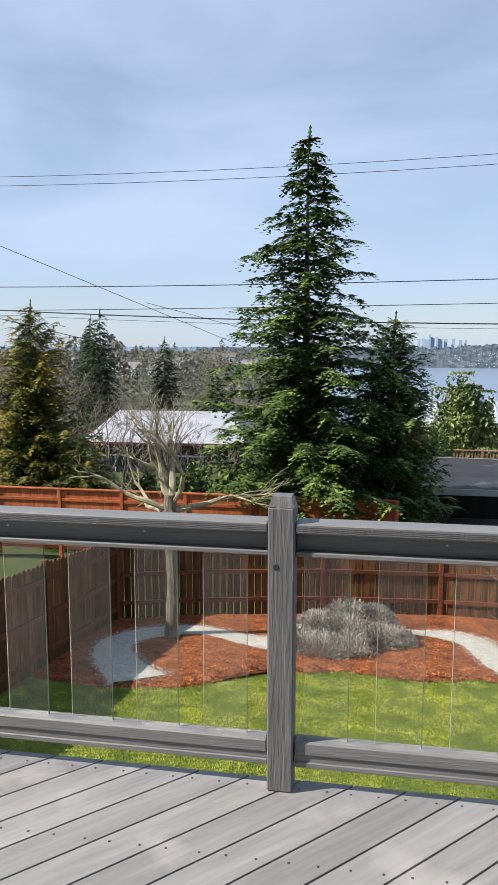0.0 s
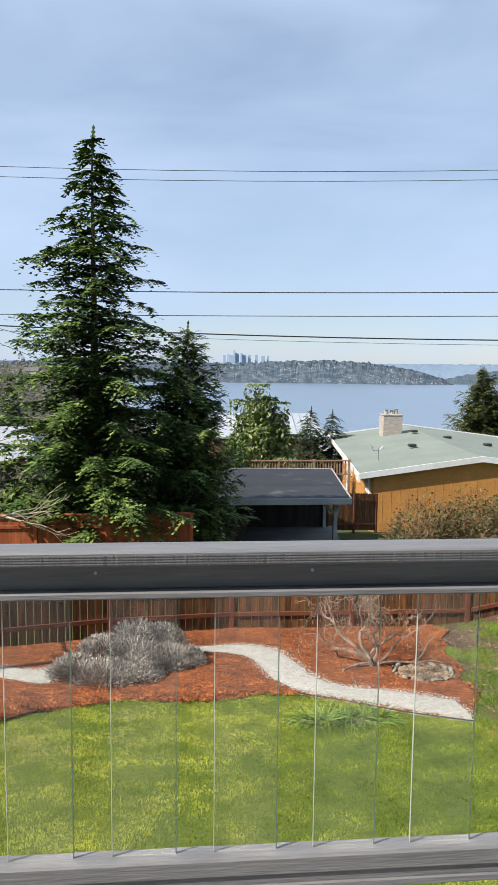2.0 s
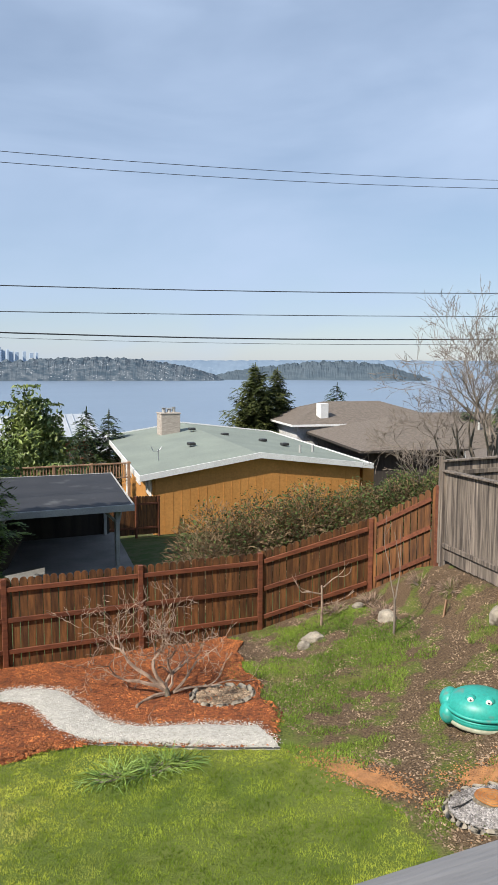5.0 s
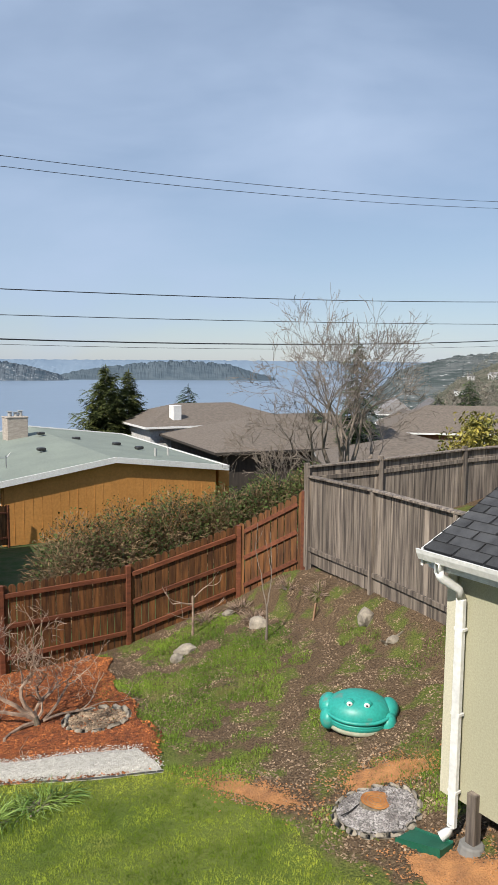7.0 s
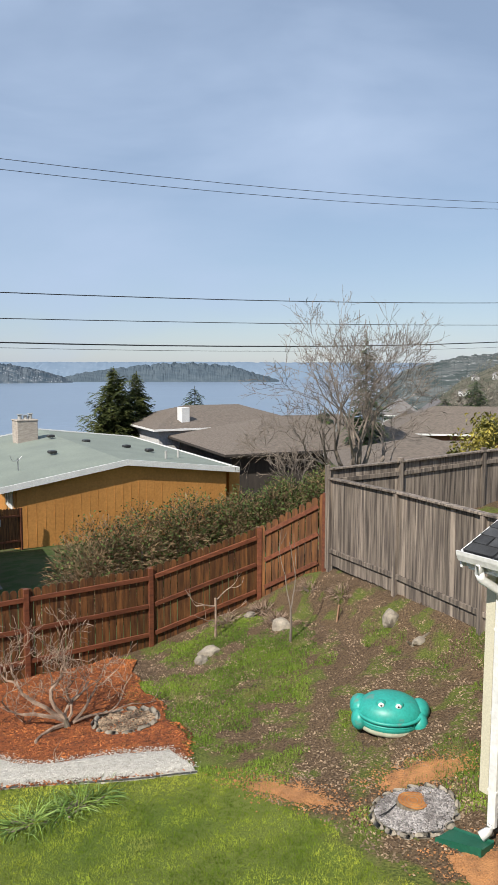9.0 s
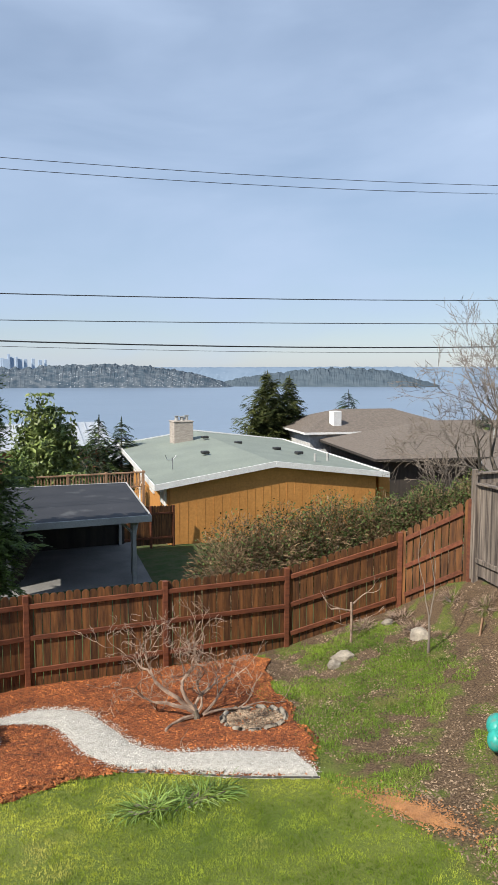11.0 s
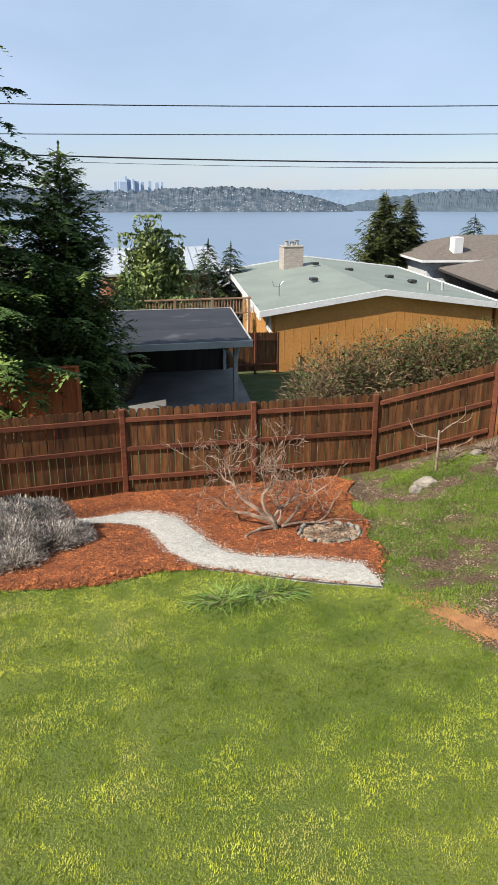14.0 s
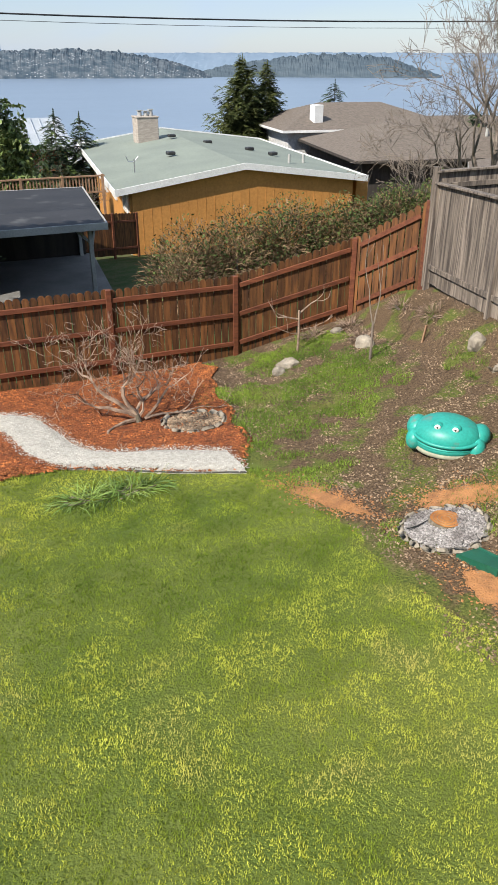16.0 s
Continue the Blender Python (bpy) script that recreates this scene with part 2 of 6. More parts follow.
# Tower colour is shifted towards the sky to stand for haze.
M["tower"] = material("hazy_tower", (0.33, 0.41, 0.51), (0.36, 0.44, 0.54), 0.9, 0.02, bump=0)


def glass_material(name, tint):
    m = bpy.data.materials.new(name)
    m.use_nodes = True
    p = m.node_tree.nodes["Principled BSDF"]
    p.inputs["Base Color"].default_value, p.inputs["Roughness"].default_value = (*tint, 1), 0.0
    p.inputs["Transmission Weight"].default_value, p.inputs["IOR"].default_value = 1.0, 1.45
    return m


M["glass"] = glass_material("clear_glass", (0.955, 0.975, 0.96))
# Pane edges: a glint painted as pale colour, and a darker shaded green.
M["edge"] = material("glint_glass_edge", (0.45, 0.48, 0.42), (0.40, 0.44, 0.38), 0.2, bump=0)
M["edge_dark"] = material("shaded_green_edge", (0.12, 0.17, 0.13), (0.10, 0.15, 0.12), 0.2, bump=0)
M["window"] = material("window_glass", (0.03, 0.035, 0.04), (0.02, 0.025, 0.03), 0.08, bump=0, spec=0.7)
wat = M["water"] = material("lake_water", (0.16, 0.21, 0.28), (0.14, 0.19, 0.26), 0.28, 0.004, (1, 4, 1), 0.05, 0.15, depth=1.0)


def ground_material():
    m = bpy.data.materials.new("yard_soil")
    m.use_nodes = True
    n, l = m.node_tree.nodes, m.node_tree.links
    p = n["Principled BSDF"]
    p.inputs["Roughness"].default_value, p.inputs["Specular IOR Level"].default_value = 0.95, 0.2
    tc, sep = n.new("ShaderNodeTexCoord"), n.new("ShaderNodeSeparateXYZ")
    l.new(tc.outputs["Object"], sep.inputs[0])

    def noise_node(scale, detail=6):
        t = n.new("ShaderNodeTexNoise")
        t.inputs["Scale"].default_value, t.inputs["Detail"].default_value = scale, detail
        l.new(tc.outputs["Object"], t.inputs["Vector"])
        return t.outputs["Fac"]

    def ranged(sock, a, b, c=0.0, d=1.0):
        r = n.new("ShaderNodeMapRange")
        r.interpolation_type = "SMOOTHSTEP"
        for key, v in (("From Min", a), ("From Max", b), ("To Min", c), ("To Max", d)):
            r.inputs[key].default_value = v
        l.new(sock, r.inputs["Value"])
        return r.outputs[0]

    def mixed(f, a, b):
        x = n.new("ShaderNodeMixRGB")
        l.new(f, x.inputs[0])
        for i, c in ((1, a), (2, b)):
            if isinstance(c, tuple):
                x.inputs[i].default_value = (*c, 1)
            else:
                l.new(c, x.inputs[i])
        return x.outputs[0]

    def math_node(op, a, b):
        x = n.new("ShaderNodeMath")
        x.operation = op
        for i, v in enumerate((a, b)):
            if isinstance(v, (int, float)):
                x.inputs[i].default_value = v
            else:
                l.new(v, x.inputs[i])
        return x.outputs[0]

    broad, mid, fine = noise_node(0.6), noise_node(2.2), noise_node(38, 5)
    lawn = mixed(ranged(broad, 0.35, 0.65), (0.085, 0.12, 0.022), (0.13, 0.155, 0.035))
    soil = mixed(ranged(fine, 0.3, 0.7), (0.05, 0.032, 0.019), (0.15, 0.102, 0.062))
    moss = mixed(ranged(fine, 0.3, 0.7), (0.05, 0.068, 0.016), (0.13, 0.145, 0.032))
    bank = mixed(ranged(mid, 0.49, 0.60), soil, moss)
    edge = math_node("ADD", sep.outputs["X"], math_node("MULTIPLY", math_node("SUBTRACT", mid, 0.5), 1.4))
    near = mixed(ranged(edge, 4.6, 5.0), lawn, bank)
    far = mixed(ranged(mid, 0.4, 0.6), (0.045, 0.075, 0.02), (0.075, 0.085, 0.035))
    col = mixed(ranged(sep.outputs["Y"], 15.2, 15.6), near, far)
    wood = mixed(ranged(noise_node(0.05), 0.4, 0.6), (0.055, 0.062, 0.035), (0.13, 0.115, 0.085))
    col = mixed(ranged(sep.outputs["Y"], 60, 90), col, wood)
    l.new(col, p.inputs["Base Color"])
    bp = n.new("ShaderNodeBump")
    bp.inputs["Strength"].default_value, bp.inputs["Distance"].default_value = 0.9, 0.03
    l.new(fine, bp.inputs["Height"]); l.new(bp.outputs[0], p.inputs["Normal"])
    return m


def lush_part(mat, c, r, tint):
    """A lusher, darker stretch of turf with an uneven outline."""
    n, l = mat.node_tree.nodes, mat.node_tree.links
    p = n["Principled BSDF"]
    base = p.inputs["Base Color"].links[0].from_socket
    tc, mp, ln = n.new("ShaderNodeTexCoord"), n.new("ShaderNodeMapping"), n.new("ShaderNodeVectorMath")
    mp.vector_type = "TEXTURE"
    mp.inputs["Location"].default_value, mp.inputs["Scale"].default_value = (c[0], c[1], 0), (r[0], r[1], 1e6)
    ln.operation = "LENGTH"
    ns, add, rg, mx = n.new("ShaderNodeTexNoise"), n.new("ShaderNodeMath"), n.new("ShaderNodeMapRange"), n.new("ShaderNodeMixRGB")
    ns.inputs["Scale"].default_value, ns.inputs["Detail"].default_value = 0.9, 5
    add.operation, mx.blend_type, mx.inputs[2].default_value = "ADD", "MULTIPLY", (*tint, 1)
    rg.interpolation_type = "SMOOTHSTEP"
    for key, v in (("From Min", 1.75), ("From Max", 1.05), ("To Min", 0.0), ("To Max", 1.0)):
        rg.inputs[key].default_value = v
    l.new(tc.outputs["Object"], mp.inputs[0]); l.new(mp.outputs[0], ln.inputs[0]); l.new(tc.outputs["Object"], ns.inputs["Vector"])
    l.new(ln.outputs["Value"], add.inputs[0]); l.new(ns.outputs["Fac"], add.inputs[1]); l.new(add.outputs[0], rg.inputs["Value"])
    l.new(rg.outputs[0], mx.inputs[0]); l.new(base, mx.inputs[1]); l.new(mx.outputs[0], p.inputs["Base Color"])


lush_part(M["grass"], (3.3, 8.5), (2.1, 1.6), (0.56, 0.66, 0.58))
M["ground"] = ground_material()


def far_material(name, low, high, speck, size):
    """Far wooded shore: mottled trees with pale specks of houses."""
    m = bpy.data.materials.new(name)
    m.use_nodes = True
    n, l = m.node_tree.nodes, m.node_tree.links
    p = n["Principled BSDF"]
    p.inputs["Roughness"].default_value, p.inputs["Specular IOR Level"].default_value = 1.0, 0.0
    tc, mp = n.new("ShaderNodeTexCoord"), n.new("ShaderNodeMapping")
    mp.inputs["Scale"].default_value = (1, 0.25, 2.2)
    l.new(tc.outputs["Object"], mp.inputs[0])
    t, v = n.new("ShaderNodeTexNoise"), n.new("ShaderNodeTexVoronoi")
    t.inputs["Scale"].default_value, t.inputs["Detail"].default_value = 1 / size, 8
    v.inputs["Scale"].default_value = 2.6 / size
    l.new(mp.outputs[0], t.inputs["Vector"]); l.new(mp.outputs[0], v.inputs["Vector"])
    r1, r2, mx, my = n.new("ShaderNodeMapRange"), n.new("ShaderNodeMapRange"), n.new("ShaderNodeMixRGB"), n.new("ShaderNodeMixRGB")
    r1.inputs["From Min"].default_value, r1.inputs["From Max"].default_value = 0.38, 0.62
    r2.inputs["From Min"].default_value, r2.inputs["From Max"].default_value = 0.26, 0.16
    mx.inputs[1].default_value, mx.inputs[2].default_value, my.inputs[2].default_value = (*low, 1), (*high, 1), (*speck, 1)
    l.new(t.outputs["Fac"], r1.inputs["Value"]); l.new(r1.outputs[0], mx.inputs[0])
    t2, r3, mul = n.new("ShaderNodeTexNoise"), n.new("ShaderNodeMapRange"), n.new("ShaderNodeMath")
    t2.inputs["Scale"].default_value = 0.5 / size
    r3.inputs["From Min"].default_value, r3.inputs["From Max"].default_value = 0.47, 0.57
    mul.operation = "MULTIPLY"
    l.new(mp.outputs[0], t2.inputs["Vector"]); l.new(t2.outputs["Fac"], r3.inputs["Value"])
    l.new(v.outputs["Distance"], r2.inputs["Value"]); l.new(r2.outputs[0], mul.inputs[0]); l.new(r3.outputs[0], mul.inputs[1])
    l.new(mul.outputs[0], my.inputs[0]); l.new(mx.outputs[0], my.inputs[1]); l.new(my.outputs[0], p.inputs["Base Color"])
    return m


# Shore, headland and ridge have the blue haze of distance mixed into their colours.
M["hazy_shore"] = far_material("hazy_shore", (0.05, 0.072, 0.095), (0.105, 0.125, 0.145), (0.42, 0.44, 0.47), 30)
M["headland"] = far_material("hazy_wooded_headland", (0.07, 0.095, 0.118), (0.092, 0.118, 0.14), (0.10, 0.125, 0.15), 40)
M["hazy_ridge"] = far_material("hazy_ridge", (0.15, 0.205, 0.275), (0.165, 0.22, 0.29), (0.18, 0.235, 0.305), 90)
M["right_hill"] = far_material("right_hill", (0.055, 0.07, 0.07), (0.12, 0.13, 0.13), (0.5, 0.5, 0.5), 11)


# ---- geometry helpers ----
class Geo:
    """Gathers vertices and faces of one mesh."""

    def __init__(self):
        self.v, self.f = [], []

    def add(self, verts, faces):
        k = len(self.v)
        self.v.extend(verts)
        self.f.extend([tuple(i + k for i in f) for f in faces])
        return self

    def box(self, c, s, turn=None, b=0.0):
        """A box round c with sides s, turned by a matrix, its edges chamfered by b."""
        hx, hy, hz = s[0] / 2, s[1] / 2, s[2] / 2
        c = Vector(c)
        if b <= 0:
            vs = [Vector((x * hx, y * hy, z * hz)) for x in (-1, 1) for y in (-1, 1) for z in (-1, 1)]
            fs = [(0, 1, 3, 2), (4, 6, 7, 5), (0, 4, 5, 1), (2, 3, 7, 6), (0, 2, 6, 4), (1, 5, 7, 3)]
        else:
            b = min(b, hx * 0.9, hy * 0.9, hz * 0.9)
            vs, idx, fs = [], {}, []
            for x in (-1, 1):
                for y in (-1, 1):
                    for z in (-1, 1):
                        for axis in range(3):
                            q = [x * (hx - b), y * (hy - b), z * (hz - b)]
                            q[axis] = (x * hx, y * hy, z * hz)[axis]
                            idx[x, y, z, axis] = len(vs)
                            vs.append(Vector(q))
            for axis in range(3):
                o = [a for a in range(3) if a != axis]
                for sgn in (-1, 1):
                    loop = []
                    for u, w in ((-1, -1), (1, -1), (1, 1), (-1, 1)):
                        key = [0, 0, 0]
                        key[axis], key[o[0]], key[o[1]] = sgn, u, w
                        loop.append(idx[(*key, axis)])
                    fs.append(tuple(loop))
                for u in (-1, 1):
                    for w in (-1, 1):
                        ends = []
                        for sgn in (-1, 1):
                            key = [0, 0, 0]
                            key[axis], key[o[0]], key[o[1]] = sgn, u, w
                            ends.append((idx[(*key, o[0])], idx[(*key, o[1])]))
                        fs.append((ends[0][0], ends[0][1], ends[1][1], ends[1][0]))
            for x in (-1, 1):
                for y in (-1, 1):
                    for z in (-1, 1):
                        fs.append(tuple(idx[x, y, z, a] for a in range(3)))
        if turn is not None:
            vs = [turn @ q for q in vs]
        return self.add([tuple(q + c) for q in vs], fs)

    def tube(self, pts, radii, n=6, cap=True):
        """A tapered tube through pts."""
        k, rings = len(self.v), []
        for i, q in enumerate(pts):
            q = Vector(q)
            d = (Vector(pts[min(i + 1, len(pts) - 1)]) - Vector(pts[max(i - 1, 0)])).normalized()
            a = d.orthogonal().normalized() if abs(d.z) > 0.9 else d.cross(Vector((0, 0, 1))).normalized()
            e = d.cross(a)
            rings.append(range(len(self.v), len(self.v) + n))
            for j in range(n):
                w = 2 * math.pi * j / n
                self.v.append(tuple(q + radii[i] * (a * math.cos(w) + e * math.sin(w))))
        for r0, r1 in zip(rings, rings[1:]):
            for j in range(n):
                self.f.append((r0[j], r0[(j + 1) % n], r1[(j + 1) % n], r1[j]))
        if cap:
            self.f.append(tuple(reversed(rings[0])))
            self.f.append(tuple(rings[-1]))
        return self

    def prism(self, outline, z0, z1):
        """An upright prism over a plan outline."""
        n = len(outline)
        vs = [(x, y, z0) for x, y in outline] + [(x, y, z1) for x, y in outline]
        return self.add(vs, [tuple(reversed(range(n))), tuple(range(n, 2 * n))] + [(i, (i + 1) % n, n + (i + 1) % n, n + i) for i in range(n)])

    def slab(self, quad, t):
        """A plate t thick under four corners."""
        vs = [tuple(q) for q in quad] + [(q[0], q[1], q[2] - t) for q in quad]
        return self.add(vs, [(0, 1, 2, 3), (7, 6, 5, 4)] + [(i, 4 + i, 4 + (i + 1) % 4, (i + 1) % 4) for i in range(4)])

    def mesh(self, name, mat, smooth=False):
        me = bpy.data.meshes.new(name)
        me.from_pydata(self.v, [], self.f)
        if mat:
            me.materials.append(M[mat])
        if smooth:
            me.polygons.foreach_set("use_smooth", [True] * len(me.polygons))
        me.update()
        return me


def thing(name, at, label, category, group="", kind=""):
    """An Empty at a thing's base."""
    ob = new(name)
    ob.location = at
    ob.empty_display_size = 0.1
    return tagged(ob, label, category, group, kind)


def part(name, geo, mat, parent, label="", smooth=False):
    """One mesh under a thing or under a part, with vertices given in world metres."""
    ob = new(name, geo if isinstance(geo, bpy.types.Mesh) else geo.mesh(name, mat, smooth))
    ob.parent = parent
    root = parent
    while root.parent:
        root = root.parent
    if parent.parent is None:
        ob.matrix_parent_inverse = Matrix.Translation(-Vector(parent.location))
    return tagged(ob, label)


def solid(name, geo, mat, label, category="", kind="", group="", smooth=False):
    return tagged(new(name, geo.mesh(name, mat, smooth)), label, category, group, kind)


def piece(name, mesh, parent, m):
    """A piece that shares its mesh, at the world pose m."""
    ob = new(name, mesh)
    ob.parent = parent
    ob.matrix_parent_inverse = Matrix.Translation(-Vector(parent.location)) if parent.parent is None else Matrix()
    ob.matrix_basis = m
    return ob


def lerp(table, x):
    for (a, u), (b, w) in zip(table, table[1:]):
        if x <= b:
            return u + (w - u) * max(0.0, (x - a) / (b - a))
    return table[-1][1]


def step(a, b, x):
    t = min(1.0, max(0.0, (x - a) / (b - a)))
    return t * t * (3 - 2 * t)


BANK = ((5, 0), (6.25, 0.1), (6.83, 0.25), (8.56, 0.65), (9.2, 1.25), (11, 1.9), (14, 2.4))
LAKE_Z = -83.0


def ground_z(x, y):
    """Height of the ground: a lawn that falls away from the deck, a bank, then the hillside down to the lake."""
    yy = min(y, 15.5)
    z = -2.45 - 0.124 * (yy - 2.6)
    z += lerp(BANK, x + 0.1 * (13 - yy)) * (1 if y < 15.5 else max(0.0, 1 - (y - 15.5) / 6))
    if y > 15.5:
        d = math.hypot(x, y)
        a = math.degrees(math.atan2(x, y))
        left, right = step(1, -11, a), step(41, 55, a)
        z -= 0.16 * min(y - 15.5, 11)
        if d > 30:
            lakeside = -0.128 * (d - 30)
            level = -0.012 * (d - 30) + 14 * step(250, 900, d)
            east = -0.05 * min(d - 30, 60) + 30 * step(250, 900, d)
            z += lakeside * (1 - left) * (1 - right) + level * left + east * right
    z += 0.02 * noise.noise((x * 0.9, y * 0.9, 0)) if d_near(x, y) else 0
    return max(z, LAKE_Z - 6)


def d_near(x, y):
    return -8 < x < 14 and -6 < y < 20


# ---- ground, lake and far shores ----
def axis(near0, near1, fine, far0, far1):
    a = list(np.arange(near0, near1 + 1e-6, fine))
    s = fine
    while a[-1] < far1:
        s *= 1.22
        a.append(a[-1] + s)
    s, lo = fine, [near0]
    while lo[-1] > far0:
        s *= 1.22
        lo.append(lo[-1] - s)
    return lo[:0:-1] + a


gx, gy = axis(-7, 12, 0.22, -1500, 1600), axis(-4, 18, 0.22, -60, 1500)
geo = Geo()
geo.v = [(x, y, ground_z(x, y)) for y in gy for x in gx]
nx = len(gx)
geo.f = [(j * nx + i, j * nx + i + 1, (j + 1) * nx + i + 1, (j + 1) * nx + i) for j in range(len(gy) - 1) for i in range(nx - 1)]
solid("ground", geo, "ground", "sloping garden soil falling towards a lake", "ground", "structure", smooth=True)

geo = Geo().box((600, 2500, LAKE_Z - 2), (6800, 4400, 4))
solid("water", geo, "water", "calm blue lake water", "lake", "structure")


def ridge(name, mat, dist, a0, a1, profile, depth, label, seed):
    """A long wooded far shore; profile gives its height by bearing."""
    g, n, rows = Geo(), 420, 7
    for i in range(n + 1):
        a = a0 + (a1 - a0) * i / n
        h = lerp(profile, a)
        for j in range(rows):
            u = j / (rows - 1)
            d = dist + depth * u
            z = LAKE_Z - 2 + (h - LAKE_Z) * math.sin(u * math.pi / 2) ** 0.8
            if j:
                z += (9 if dist < 4000 else 3) * min(1, dist / 2500) * u * noise.fractal((a * 2.2, u * 3, seed), 0.7, 2.1, 4) * (0.3 + min(1, (h - LAKE_Z) / 90))
                z += 2.4 * min(1, dist / 3300) * noise.noise((a * 30, u * 9, seed))
            g.v.append((math.sin(radians(a)) * d, math.cos(radians(a)) * d, z))
    g.f = [(i * rows + j, (i + 1) * rows + j, (i + 1) * rows + j + 1, i * rows + j + 1) for i in range(n) for j in range(rows - 1)]
    solid(name, g, mat, label, "backdrop", "structure", smooth=False)


ridge("backdrop_shore", "hazy_shore", 3300, -14, 27, ((-14, 6), (0, 8), (5, 4), (7, 18), (11, 26), (14, 18), (17, -8), (19, -40), (21, -86), (27, -90)), 500, "hazy wooded far shore dotted with pale houses", 3)
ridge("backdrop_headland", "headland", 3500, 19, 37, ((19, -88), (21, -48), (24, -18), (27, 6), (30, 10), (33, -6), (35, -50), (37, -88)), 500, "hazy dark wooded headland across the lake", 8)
ridge("backdrop_ridge", "hazy_ridge", 4300, -30, 60, ((-30, 10), (0, 10), (20, 14), (30, 18), (60, 14)), 300, "hazy pale blue ridge at the horizon", 5)
ridge("backdrop_east", "right_hill", 620, 43, 85, ((43, -60), (46, -4), (50, 16), (60, 34), (85, 44)), 500, "hillside with trees and pale houses", 13)

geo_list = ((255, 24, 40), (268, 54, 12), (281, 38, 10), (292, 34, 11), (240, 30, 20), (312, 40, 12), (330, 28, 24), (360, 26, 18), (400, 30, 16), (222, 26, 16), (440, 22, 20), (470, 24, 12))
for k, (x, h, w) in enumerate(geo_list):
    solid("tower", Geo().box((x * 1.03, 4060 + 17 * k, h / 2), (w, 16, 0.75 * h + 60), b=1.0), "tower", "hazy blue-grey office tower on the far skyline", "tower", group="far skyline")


# ---- deck and railing ----
deck = thing("deck_floor", (0, 0, 0), "grey painted board deck with diagonal boards", "deck", kind="structure")
DECK_Y, DIR = 2.585, radians(45.8)
bw, gap = 0.1318, 0.0075
u, w = Vector((math.cos(DIR), math.sin(DIR))), Vector((-math.sin(DIR), math.cos(DIR)))


def clip_line(off):
    """Ends of a board's centre line at this offset inside the deck's outline."""
    lo, hi = -20.0, 20.0
    for axis_i, a, b in ((0, -4.6, 5.2), (1, -2.3, DECK_Y)):
        d, o = u[axis_i], w[axis_i] * off
        t0, t1 = sorted(((a - o) / d, (b - o) / d))
        lo, hi = max(lo, t0), min(hi, t1)
    return lo, hi


def board_outline(off):
    """A board's outline, cut flush with the deck's front and side edges."""
    half, pts = bw / 2 - gap / 2, []
    (l0, h0), (l1, h1) = clip_line(off - half), clip_line(off + half)
    if h0 - l0 < 0.05 or h1 - l1 < 0.05:
        return None
    for o, t in ((off - half, l0), (off - half, h0), (off + half, h1), (off + half, l1)):
        pts.append((u.x * t + w.x * o, u.y * t + w.y * o))
    return pts


for k in range(-38, 39):
    o = board_outline(k * bw + 0.0839)
    if o:
        part("deck_board", Geo().prism(o, -0.036, 0.0), "deck", deck)
rnd = random.Random(77)
for k in range(-38, 39):
    for off in (-0.035, 0.035):
        o = k * bw + 0.0839 + off
        for jy in (2.53, 2.16, 1.76, 1.36, 0.96):
            t = (jy - w.y * o) / u.y
            x = u.x * t + w.x * o + rnd.uniform(-0.008, 0.008)
            if -2.2 < x < 2.6:
                part("nail", Geo().tube([(x, jy, -0.004), (x, jy, 0.0012)], [0.0045, 0.0045], 6), "nail", deck)
part("joist_layer", Geo().box((0.3, 0.13, -0.145), (9.6, 4.84, 0.2)), "post", deck)
part("rim_board", Geo().box((0.3, DECK_Y - 0.025, -0.16), (9.8, 0.038, 0.22), b=0.004), "rail", deck)
for x in (-4.4, -1.2, 2.0, 5.0):
    part("deck_post", Geo().box((x, 2.3, -1.4), (0.14, 0.14, 2.6), b=0.01), "post", deck)

PITCH, PANE_W = 0.2465, 0.152
rail = thing("deck_railing", (0.3, 2.55, 0), "grey painted wooden railing with narrow clear glass panes", "railing")
posts = (-4.35, -2.25, -0.155, 2.62, 5.05)


def railing_post(x):
    g = Geo().box((x, 2.5445, 0.50), (0.089, 0.089, 1.0), b=0.005)
    g.add([(x + a * s, 2.5445 + c * s, z) for z, s in ((1.0, 0.0425), (1.035, 0.032)) for a, c in ((-1, -1), (1, -1), (1, 1), (-1, 1))],
          [(4, 5, 6, 7)] + [(i, (i + 1) % 4, 4 + (i + 1) % 4, 4 + i) for i in range(4)])
    return part("railing_post", g, "post", rail)


